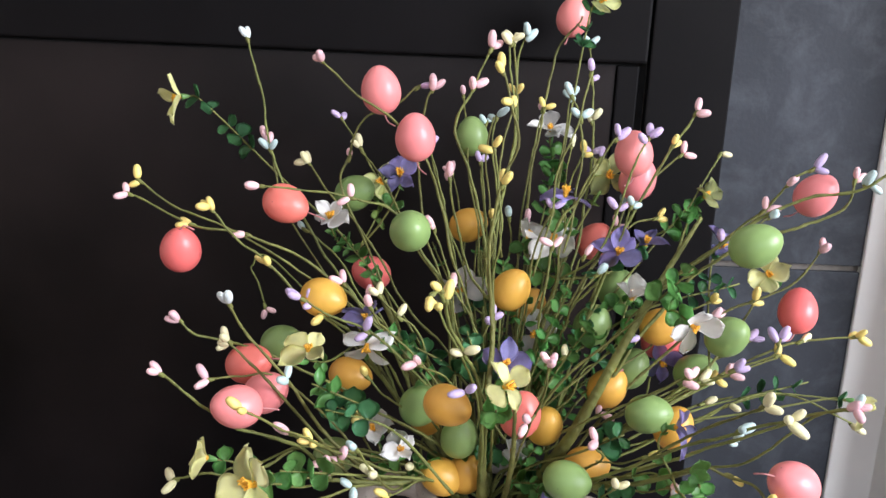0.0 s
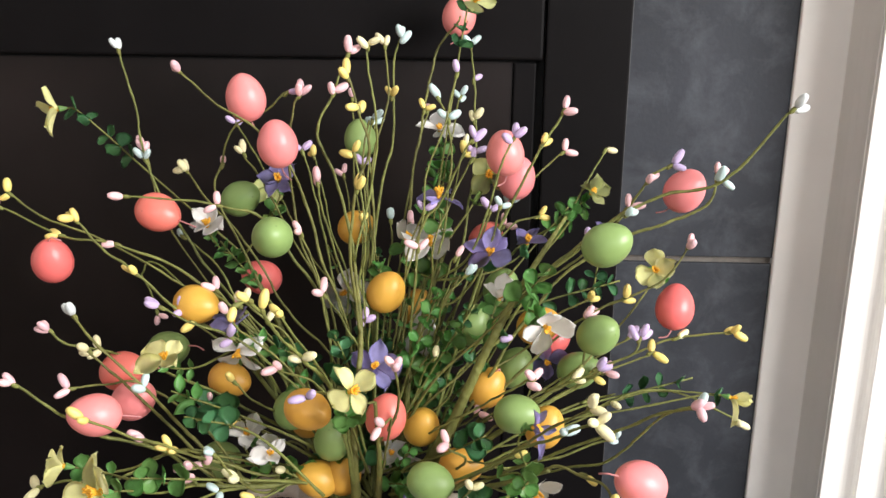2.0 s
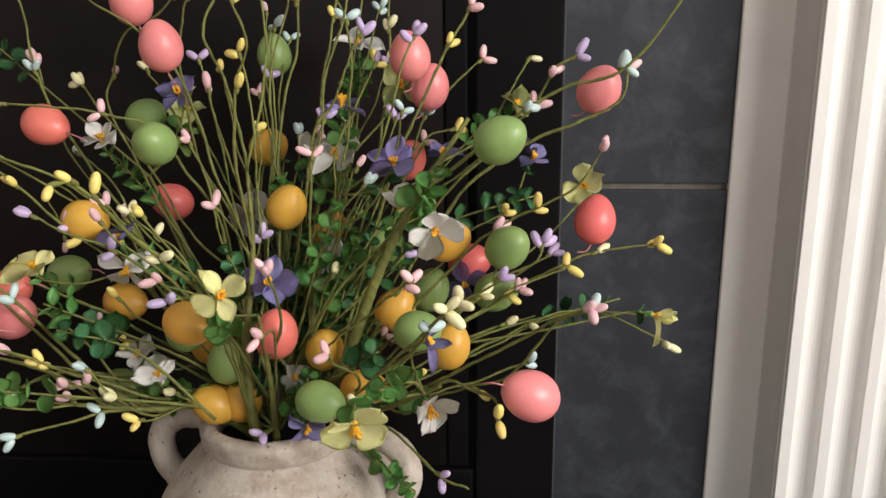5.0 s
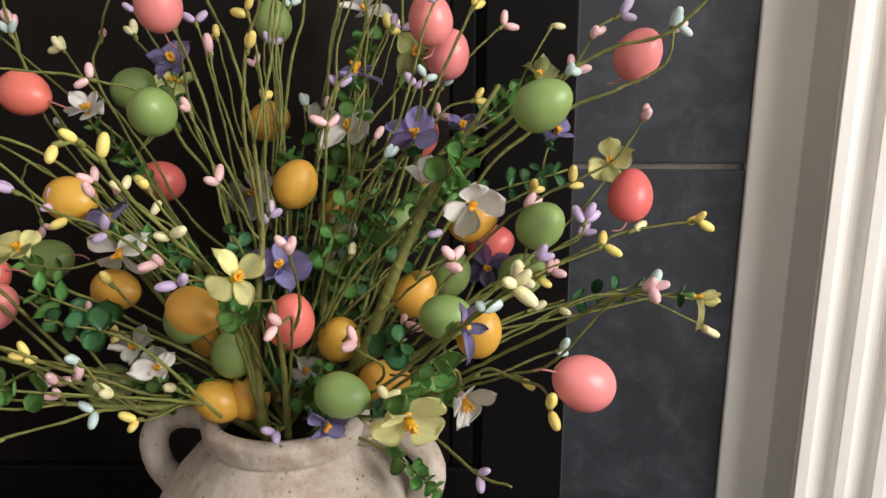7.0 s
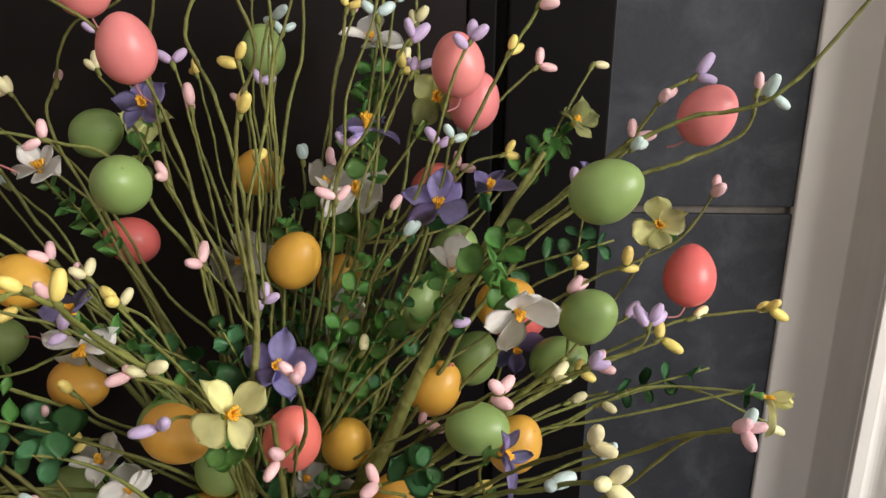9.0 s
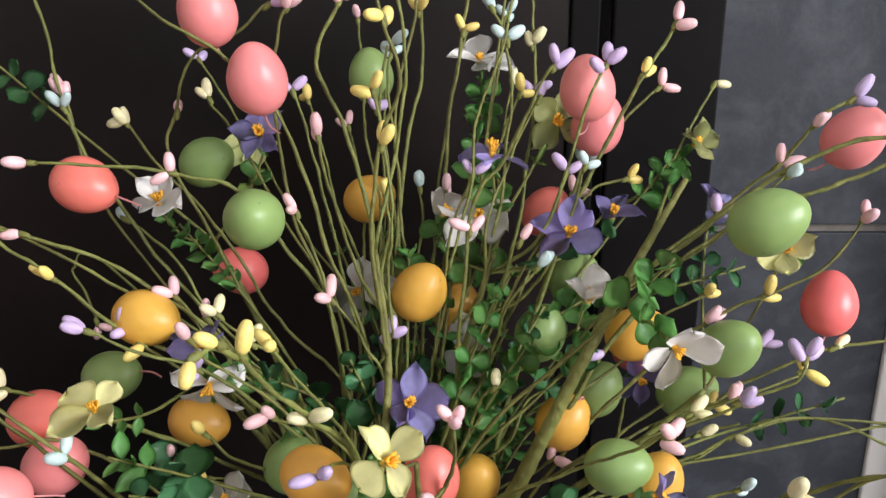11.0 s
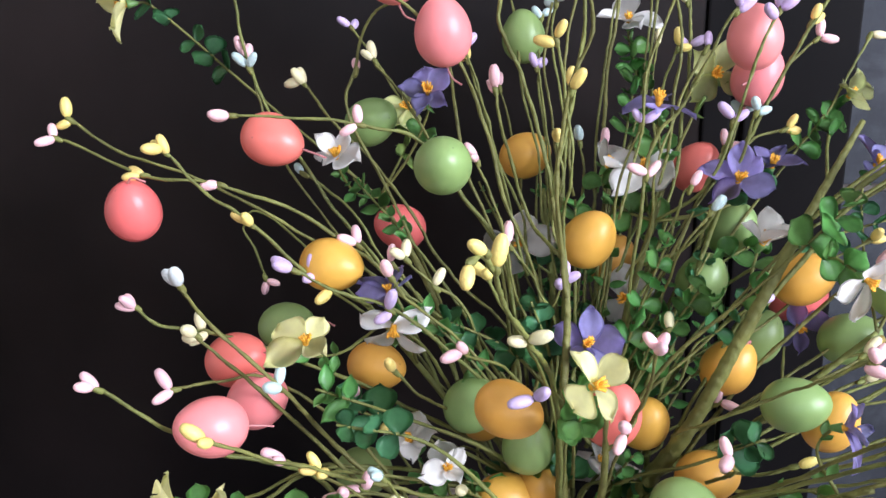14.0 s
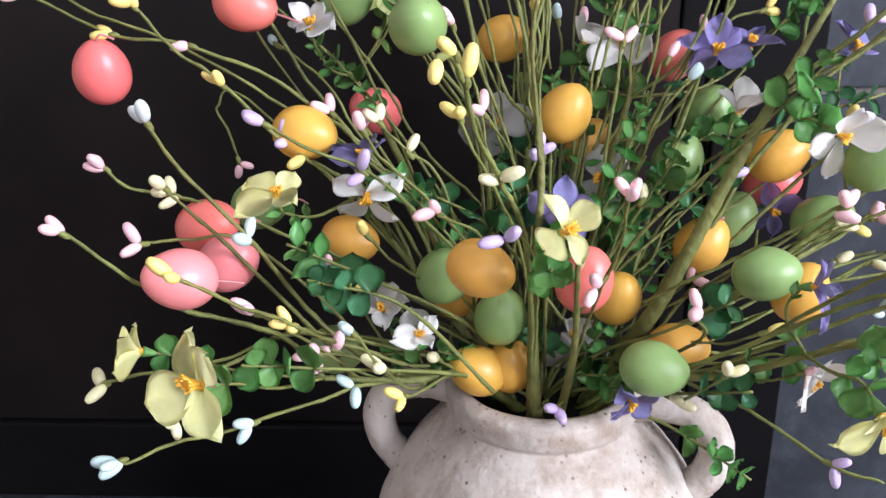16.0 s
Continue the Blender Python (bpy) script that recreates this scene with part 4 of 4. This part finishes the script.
pip_branch((-0.0167, 0.8502, 0.2960), (-0.0183, 0.8623, 0.4669), (-0.0151, 0.8786, 0.5394), (-0.0042, 0.8927, 0.5801), (-0.0052, 0.9090, 0.6258), (-0.0033, 0.9174, 0.6561), (0.0036, 0.9169, 0.6780), pips="- - - - ye2 - bl3", thick=0.85)
pip_branch((-0.0292, 0.8114, 0.4920), (-0.0123, 0.8256, 0.5701), (-0.0104, 0.8250, 0.6127), (-0.0156, 0.8284, 0.6468), (-0.0177, 0.8277, 0.6736), pips="- - - - cr2", thick=0.68)
pip_branch((-0.0167, 0.8502, 0.2960), (0.0074, 0.8771, 0.4187), (0.0126, 0.8994, 0.5063), (0.0156, 0.9126, 0.5592), (0.0245, 0.9252, 0.6118), (0.0345, 0.9435, 0.6650), (0.0570, 0.9478, 0.6975), pips="- - pk2 - ye2 - -", thick=0.94)
pip_branch((-0.0157, 0.8465, 0.2868), (0.0452, 0.8830, 0.4182), (0.0672, 0.9097, 0.5119), (0.0731, 0.9254, 0.5710), (0.0721, 0.9347, 0.6018), (0.0708, 0.9462, 0.6389), (0.0672, 0.9555, 0.6719), pips="- - - li2 cr2 li1 bl3", thick=0.85)
pip_branch((0.0361, 0.8448, 0.4565), (0.0471, 0.8503, 0.5239), (0.0530, 0.8529, 0.5789), (0.0489, 0.8551, 0.6107), (0.0388, 0.8557, 0.6297), pips="- - - bl2 bl2", thick=0.68)
pip_branch((-0.0157, 0.8465, 0.2868), (-0.0192, 0.8723, 0.4688), (-0.0231, 0.8802, 0.5195), (-0.0298, 0.8875, 0.5663), (-0.0249, 0.8939, 0.6039), pips="- - - - -", thick=0.68)
pip_branch((0.0319, 0.8063, 0.2912), (0.0550, 0.8355, 0.3913), (0.0869, 0.8478, 0.4898), (0.1059, 0.8529, 0.5355), (0.1316, 0.8568, 0.5896), (0.1500, 0.8577, 0.6199), pips="- - - - ye2 pk2", thick=1.02)
pip_branch((0.0089, 0.8137, 0.2935), (0.0531, 0.8611, 0.3751), (0.0811, 0.8832, 0.4529), (0.1081, 0.9056, 0.5276), (0.1318, 0.9107, 0.5527), (0.1577, 0.9155, 0.5747), pips="- - - bl2 - pk2", thick=0.85)
pip_branch((0.0089, 0.8137, 0.2935), (0.0641, 0.8746, 0.4110), (0.1111, 0.8985, 0.4776), (0.1592, 0.9131, 0.5103), (0.1811, 0.9235, 0.5423), (0.1997, 0.9341, 0.5746), pips="- - - - - cr1", thick=0.85)
pip_branch((0.0391, 0.8478, 0.4654), (0.0719, 0.8353, 0.4979), (0.0859, 0.8370, 0.5377), (0.0947, 0.8374, 0.5727), (0.1066, 0.8386, 0.5987), pips="- - - - li3", thick=0.68)
pip_branch((0.0131, 0.8172, 0.3285), (0.0261, 0.8059, 0.5073), (0.0440, 0.8040, 0.5468), (0.0588, 0.8010, 0.5767), (0.0716, 0.7987, 0.6016), pips="- pk2 - - li2", thick=0.77)
pip_branch((0.1136, 0.7875, 0.4797), (0.1806, 0.7864, 0.5338), (0.2216, 0.7761, 0.5624), (0.2626, 0.7625, 0.5772), (0.3058, 0.7470, 0.6345), pips="- - - bl3 wh2", thick=0.98)
pip_branch((0.0398, 0.8063, 0.3012), (0.1328, 0.8163, 0.4605), (0.2008, 0.8123, 0.5178), (0.2367, 0.8066, 0.5334), (0.2659, 0.8025, 0.5495), (0.2698, 0.8023, 0.5749), pips="- - - - - pk2", thick=0.98)
pip_branch((0.0369, 0.8063, 0.2982), (0.1138, 0.8239, 0.4467), (0.1738, 0.8174, 0.5164), (0.2008, 0.8064, 0.5448), (0.2138, 0.7940, 0.5710), (0.2306, 0.7919, 0.5835), pips="- - li2 pk2 pk2 li2", thick=0.85)
pip_branch((0.0559, 0.8068, 0.3110), (0.1069, 0.8157, 0.3818), (0.1731, 0.8154, 0.4461), (0.2050, 0.8127, 0.4636), (0.2369, 0.8088, 0.4842), (0.2550, 0.8095, 0.5133), pips="- - pk2 ye2 - pk2", thick=0.85)
pip_branch((0.1179, 0.8065, 0.3545), (0.1823, 0.8206, 0.3867), (0.2012, 0.8208, 0.4003), (0.2544, 0.8196, 0.4258), (0.3007, 0.8148, 0.4340), pips="- ye2 - cr1 ye3", thick=0.85)
pip_branch((0.0128, 0.7976, 0.2714), (0.0498, 0.7914, 0.3042), (0.0768, 0.7888, 0.3361), (0.1306, 0.7738, 0.3858), (0.1755, 0.7587, 0.4210), (0.2017, 0.7528, 0.4368), (0.2078, 0.7559, 0.4498), pips="- - - - li2 - li3", thick=0.77)
pip_branch((0.0139, 0.8088, 0.2713), (0.0519, 0.8140, 0.3049), (0.0790, 0.8164, 0.2975), (0.1654, 0.8241, 0.3405), (0.2007, 0.8275, 0.3593), (0.2409, 0.8274, 0.3717), (0.3055, 0.8234, 0.3696), pips="- - - - cr1 - -", thick=0.85)
pip_branch((0.0139, 0.8088, 0.2713), (0.0519, 0.8140, 0.3049), (0.1403, 0.8240, 0.3236), (0.2017, 0.8306, 0.3562), (0.2470, 0.8325, 0.3696), (0.2924, 0.8275, 0.3564), (0.3155, 0.8227, 0.3448), pips="- - - - - - cr2", thick=0.68)
pip_branch((0.0128, 0.7955, 0.2714), (0.0477, 0.7828, 0.3055), (0.0677, 0.7764, 0.2981), (0.1267, 0.7514, 0.3396), (0.1756, 0.7251, 0.3755), (0.2175, 0.6952, 0.4135), (0.2365, 0.6788, 0.4261), pips="- - - - - - pk3", thick=1.02)
pip_branch((0.0058, 0.7842, 0.2715), (0.0327, 0.7572, 0.3061), (0.0654, 0.7253, 0.3361), (0.1119, 0.6605, 0.4000), (0.1335, 0.6199, 0.4331), (0.1482, 0.5840, 0.4585), pips="- - - - bl2 cr3", thick=0.94)
pip_branch((0.1214, 0.7156, 0.3463), (0.1414, 0.7060, 0.3601), (0.1615, 0.6974, 0.3578), (0.1724, 0.6822, 0.3591), (0.1762, 0.6574, 0.3549), pips="- - ye1 - ye2", thick=0.85)
pip_branch((0.0128, 0.7955, 0.2714), (0.0477, 0.7828, 0.3055), (0.1067, 0.7620, 0.3178), (0.1538, 0.7401, 0.3402), (0.1847, 0.7205, 0.3596), (0.2145, 0.6972, 0.4075), (0.2365, 0.6788, 0.4261), pips="- - - - - - bl1", thick=0.77)
pip_branch((0.0546, 0.7588, 0.3067), (0.0992, 0.7109, 0.3627), (0.1336, 0.6638, 0.4161), (0.1515, 0.6315, 0.4463), pips="- - - cr2", thick=0.85)
pip_branch((0.0108, 0.7925, 0.2714), (0.0437, 0.7705, 0.3087), (0.0926, 0.7358, 0.3029), (0.1352, 0.6933, 0.2908), (0.1556, 0.6788, 0.2899), pips="- - - li2 -", thick=0.85)
pip_branch((-0.0031, 0.7417, 0.3571), (0.0147, 0.7264, 0.3930), (0.0156, 0.6962, 0.4440), pips="- - pk3", thick=0.85)
pip_branch((-0.0042, 0.7541, 0.3138), (0.0038, 0.7436, 0.3501), (0.0107, 0.7203, 0.3911), (0.0027, 0.7081, 0.3894), pips="- - - pk2", thick=0.68)
pip_branch((-0.0428, 0.8155, 0.2722), (-0.0784, 0.8331, 0.3049), (-0.0214, 0.8125, 0.4384), pips="- - li3", thick=0.85)
pip_branch((-0.0250, 0.7639, 0.3039), (-0.0268, 0.7239, 0.3856), (-0.0365, 0.6956, 0.4209), (-0.0463, 0.6721, 0.4293), pips="- - - li2", thick=0.59)
pip_branch((-0.0390, 0.7862, 0.2743), (-0.0386, 0.7863, 0.3528), (-0.0581, 0.7674, 0.3974), (-0.0835, 0.7442, 0.4208), pips="- - - pk2", thick=0.77)
pip_branch((-0.0449, 0.7819, 0.2817), (-0.0544, 0.7911, 0.3519), (-0.0964, 0.7765, 0.4106), (-0.1275, 0.7642, 0.4389), (-0.1565, 0.7524, 0.4560), (-0.1769, 0.7442, 0.4709), pips="- - - li2 - li2", thick=0.85)
pip_branch((-0.0527, 0.8083, 0.2885), (-0.0583, 0.8109, 0.3628), (-0.0905, 0.8049, 0.4073), (-0.1110, 0.7999, 0.4304), (-0.1284, 0.7949, 0.4574), pips="- - - - pk1", thick=0.77)
pip_branch((0.0098, 0.7894, 0.2714), (0.0560, 0.7700, 0.3150), (0.0700, 0.7350, 0.3480), (0.0552, 0.6971, 0.3818), pips="- - - pk2", thick=0.85)
pip_branch((0.1109, 0.8065, 0.3485), (0.1642, 0.8163, 0.3749), (0.1921, 0.8100, 0.3962), pips="- - pk3", thick=0.94)
pip_branch((0.0979, 0.8075, 0.3355), (0.1805, 0.8342, 0.3564), (0.2056, 0.8340, 0.3646), pips="- cr2 -", thick=0.77)
pip_branch((0.0139, 0.8058, 0.2714), (0.0519, 0.8074, 0.3051), (0.1121, 0.8093, 0.2999), (0.1574, 0.8073, 0.3163), (0.2006, 0.8044, 0.3344), pips="- - - - bl2", thick=0.94)
pip_branch((0.0088, 0.7874, 0.2715), (0.0367, 0.7603, 0.3090), (0.0565, 0.7347, 0.3077), (0.0742, 0.6975, 0.3442), pips="- - cr2 cr2", thick=0.77)
pip_branch((-0.0526, 0.8431, 0.2872), (-0.0530, 0.9054, 0.4070), (-0.0892, 0.9344, 0.4611), (-0.1263, 0.9653, 0.5168), (-0.1580, 0.9881, 0.5598), (-0.1783, 1.0026, 0.5865), pips="- - - - - li2", thick=0.68)
pip_branch((-0.0526, 0.8431, 0.2872), (-0.0560, 0.8616, 0.4214), (-0.0931, 0.8803, 0.4863), (-0.1260, 0.9000, 0.5380), (-0.1492, 0.9175, 0.5677), pips="- - - - cr2", thick=0.77)
pip_branch((-0.0547, 0.8091, 0.2926), (-0.0522, 0.8428, 0.3785), (-0.0963, 0.8515, 0.4328), (-0.1332, 0.8625, 0.4876), (-0.1711, 0.8709, 0.5312), (-0.1931, 0.8762, 0.5591), pips="- - - - - cr3", thick=0.77)
pip_branch((-0.0497, 0.8385, 0.2828), (-0.0589, 0.8412, 0.4276), (-0.0841, 0.8469, 0.5091), (-0.0916, 0.8509, 0.5734), (-0.0876, 0.8546, 0.6149), (-0.0801, 0.8566, 0.6307), pips="- - - - - pk3", thick=0.77)
pip_branch((-0.0566, 0.8458, 0.2934), (-0.1265, 0.8489, 0.4698), (-0.1581, 0.8542, 0.5402), (-0.1521, 0.8576, 0.5678), (-0.1393, 0.8603, 0.5992), (-0.1101, 0.8614, 0.6159), (-0.0928, 0.8635, 0.6307), pips="- - - pk1 - - li1", thick=0.68)
pip_branch((-0.0254, 0.7979, 0.4594), (-0.0410, 0.8325, 0.4732), (-0.0576, 0.8333, 0.5228), (-0.0634, 0.8340, 0.5566), pips="- - - pk2", thick=0.77)
pip_branch((0.0311, 0.8400, 0.4376), (0.0650, 0.8386, 0.4552), (0.0879, 0.8377, 0.5077), (0.0958, 0.8333, 0.5396), pips="- - - bl2", thick=0.68)
pip_branch((0.0079, 0.8128, 0.2875), (0.0322, 0.8545, 0.3774), (0.0711, 0.8768, 0.4600), (0.1061, 0.8890, 0.5036), (0.1351, 0.8945, 0.5164), pips="- - - - ye2", thick=0.77)
pip_branch((0.0079, 0.8124, 0.2825), (0.0552, 0.8934, 0.4151), (0.0872, 0.9180, 0.4718), (0.1042, 0.9299, 0.4986), pips="- - - pk2", thick=0.59)
pip_branch((-0.0526, 0.8431, 0.2872), (-0.2162, 0.8942, 0.4490), (-0.2499, 0.9001, 0.4519), (-0.2452, 0.8997, 0.4349), (-0.2365, 0.8968, 0.4091), pips="- - - - pk2", thick=0.51)
pip_branch((-0.0379, 0.8054, 0.2671), (-0.0245, 0.8157, 0.3885), (-0.0392, 0.8122, 0.4336), (-0.0568, 0.8061, 0.4646), pips="- - - pk2", thick=0.68)
pip_branch((-0.0250, 0.7636, 0.3181), (-0.0346, 0.7385, 0.3975), (-0.0550, 0.7148, 0.4476), (-0.0685, 0.6949, 0.4843), pips="- - - ye2", thick=0.68)
pip_branch((0.1109, 0.8065, 0.3485), (0.1341, 0.8340, 0.3621), (0.1834, 0.8396, 0.3947), (0.2185, 0.8436, 0.4170), pips="- - - li2", thick=0.77)
def from_heart(tip, start, steps, sway):
    """A line that rises steeply from the jar and leans out to the tip."""
    way = tip - MOUTH
    line = []
    for k in range(steps + 1):
        u = start + (1 - start) * k / steps
        q = MOUTH + Vector((way.x * u**1.3, way.y * u**1.3, way.z * u**0.88))
        if 0 < k < steps:
            q += Vector((rng.uniform(-sway, sway), rng.uniform(-sway, sway), rng.uniform(-sway, sway)))
        line.append(q)
    return line


def twig(x, y, z, code, thick=0.60, start=0.5, sway=0.006):
    """A thin branch out of the heart, with one cluster at its end."""
    line = from_heart(Vector((x, y, z)), start, 4, sway)
    return pip_branch(*line, pips="- - - - " + code, thick=thick)


def sprig(x, y, z, leaf, pairs, size, span=0.06, start=0.25):
    """Pairs of leaves crowded along the last stretch of a stem that ends at the place given."""
    tip = Vector((x, y, z))
    line = from_heart(tip, start, 3, 0.004)
    return leaf_sprig(*line, leaf=leaf, pairs=pairs, size=size, start=max(1 - span / (line[0] - tip).length, 0.05))


twig(0.0678, 0.8103, 0.4831, "bl2")
twig(-0.0753, 0.8118, 0.5171, "pk2")
twig(0.1177, 0.6859, 0.4416, "pk3")
twig(-0.1259, 0.7615, 0.4010, "ye1")
twig(-0.1223, 0.7414, 0.4677, "pk1")
twig(-0.0837, 0.9279, 0.5665, "ye2")
twig(-0.0602, 0.9663, 0.5405, "pk2")
twig(-0.1928, 0.8544, 0.5008, "bl1")
twig(-0.1343, 0.7865, 0.3545, "ye2")
twig(0.0709, 0.8633, 0.5749, "li1")
twig(0.1609, 0.7926, 0.3952, "cr2")
twig(0.2293, 0.8024, 0.4184, "ye2")
twig(0.0968, 0.8117, 0.4230, "li1")
twig(0.1792, 0.8456, 0.4520, "ye2")
twig(0.1957, 0.7760, 0.5470, "bl2")
twig(-0.0104, 0.8982, 0.6721, "cr2")
twig(-0.0521, 0.9823, 0.6169, "pk1")
twig(-0.0838, 0.8728, 0.5784, "li2")
twig(-0.0112, 0.7452, 0.2935, "li2")
twig(0.1096, 0.7478, 0.3450, "ye1")
twig(0.1225, 0.7158, 0.3361, "pk1")
twig(-0.0347, 0.9123, 0.5614, "li2")
twig(-0.0275, 0.9710, 0.5921, "bl2")
twig(-0.0251, 0.8382, 0.5245, "ye2")
twig(-0.0053, 0.8929, 0.5114, "bl2")
twig(0.0634, 0.9954, 0.5680, "cr2")
twig(0.0293, 0.8457, 0.5310, "li2")
twig(0.0880, 0.8544, 0.5306, "li2")
twig(0.0580, 0.8289, 0.4931, "pk1")
twig(0.0631, 0.9114, 0.5720, "ye2")
twig(-0.0281, 0.8090, 0.5870, "ye2")
twig(-0.0219, 0.8960, 0.6049, "bl2")
twig(0.0266, 0.9562, 0.6088, "pk1")
twig(0.0584, 0.9884, 0.6198, "bl3")
twig(0.0561, 0.8619, 0.6497, "li1")
twig(0.0799, 0.8097, 0.3540, "pk2")
twig(0.0418, 0.7943, 0.4119, "cr1")
leaf_sprig((0.0198, 0.8008, 0.2712), (0.1482, 0.8247, 0.3437), (0.2781, 0.8457, 0.3770), leaf="dark", pairs=4, size=1.0, start=0.7)
leaf_sprig((-0.0499, 0.7482, 0.3034), (-0.1006, 0.7319, 0.3670), (-0.1524, 0.7150, 0.3905), leaf="dark", pairs=3, size=1.1, start=0.6)
leaf_sprig((0.0098, 0.8005, 0.2714), (0.0596, 0.7717, 0.2687), (0.1098, 0.7421, 0.2467), leaf="fresh", pairs=5, size=1.1, start=0.6)
leaf_sprig((0.0201, 0.8307, 0.3516), (0.0680, 0.8452, 0.4212), (0.1160, 0.8611, 0.4506), leaf="fresh", pairs=5, size=1.1, start=0.4)
leaf_sprig((0.0001, 0.8010, 0.3218), (-0.0512, 0.7979, 0.3920), (-0.1012, 0.7963, 0.4204), leaf="dark", pairs=5, size=1.1, start=0.4)
leaf_sprig((0.0202, 0.8506, 0.3615), (0.1140, 0.8563, 0.4326), (0.2082, 0.8625, 0.4643), leaf="dark", pairs=5, size=1.1, start=0.6)
sprig(0.1336, 0.7629, 0.5034, "round", 4, 1.15, 0.040)
sprig(-0.1596, 0.8619, 0.4947, "slim", 6, 1.25, 0.060)
leaf_sprig((0.1220, 0.7140, 0.3460), (0.1190, 0.6600, 0.3800), (0.1060, 0.6060, 0.3990), leaf="round", pairs=3, size=0.85, start=0.55)
sprig(0.0853, 0.7356, 0.3698, "dark", 3, 1.15, 0.030)
sprig(-0.1784, 0.6672, 0.3634, "round", 4, 1.0, 0.045)
sprig(-0.1617, 0.7738, 0.3699, "dark", 3, 1.35, 0.030)
sprig(-0.1639, 0.7224, 0.4085, "slim", 3, 1.4, 0.030)
sprig(0.0430, 0.8147, 0.4645, "fresh", 6, 1.15, 0.080)
sprig(0.0618, 0.7995, 0.4385, "fresh", 6, 1.15, 0.080)
sprig(-0.0432, 0.7838, 0.4349, "dark", 4, 1.2, 0.050)
sprig(0.0404, 0.9409, 0.5610, "fresh", 6, 1.15, 0.065)
sprig(0.1632, 0.9061, 0.5232, "fresh", 4, 1.0, 0.040)
sprig(-0.1148, 0.7857, 0.4336, "slim", 6, 1.3, 0.070)
sprig(-0.0219, 0.6942, 0.4059, "fresh", 3, 1.1, 0.030)
sprig(-0.0114, 0.8532, 0.4798, "fresh", 4, 1.1, 0.045)
sprig(0.1018, 0.8168, 0.4309, "dark", 4, 1.0, 0.050)
sprig(0.0197, 0.7619, 0.3082, "fresh", 3, 1.0, 0.035, 0.1)
sprig(0.0893, 0.7011, 0.3317, "dark", 3, 1.0, 0.035)
sprig(-0.0842, 0.7623, 0.3240, "fresh", 3, 0.9, 0.035, 0.1)


# ---- the crowded heart of the arrangement ----
fill = random.Random(5)


def outward(spread, rise):
    a = fill.uniform(0, 2 * math.pi)
    return Vector((math.cos(a) * spread, 0.75 * math.sin(a) * spread, rise))


for k in range(32):
    way = outward(fill.uniform(0.15, 0.95), fill.uniform(0.6, 1.1)).normalized()
    way.y = abs(way.y) + 0.18
    if way.x < 0 and k % 2:
        way.x = -way.x
    far = fill.uniform(0.12, 0.245)
    tip = MOUTH + way * far
    root = MOUTH + Vector((way.x, way.y, 0)) * 0.02 + way * far * 0.35
    mid = (root + tip) / 2 + Vector((fill.uniform(-0.01, 0.01), fill.uniform(-0.01, 0.01), 0.012))
    kind = fill.choice(("fresh", "fresh", "dark", "slim", "slim"))
    leaf_sprig(root, mid, tip, leaf=kind, pairs=fill.randint(4, 7), size=fill.uniform(0.7, 1.05), start=0.1)
for k in range(12):
    a = fill.uniform(0, 2 * math.pi)
    tip = MOUTH + Vector((0.055 * math.cos(a), 0.045 * math.sin(a) + 0.01, fill.uniform(0.025, 0.075)))
    sprig(*tip, fill.choice(("fresh", "dark", "slim")), 3, fill.uniform(0.7, 1.0), 0.03, 0.1)
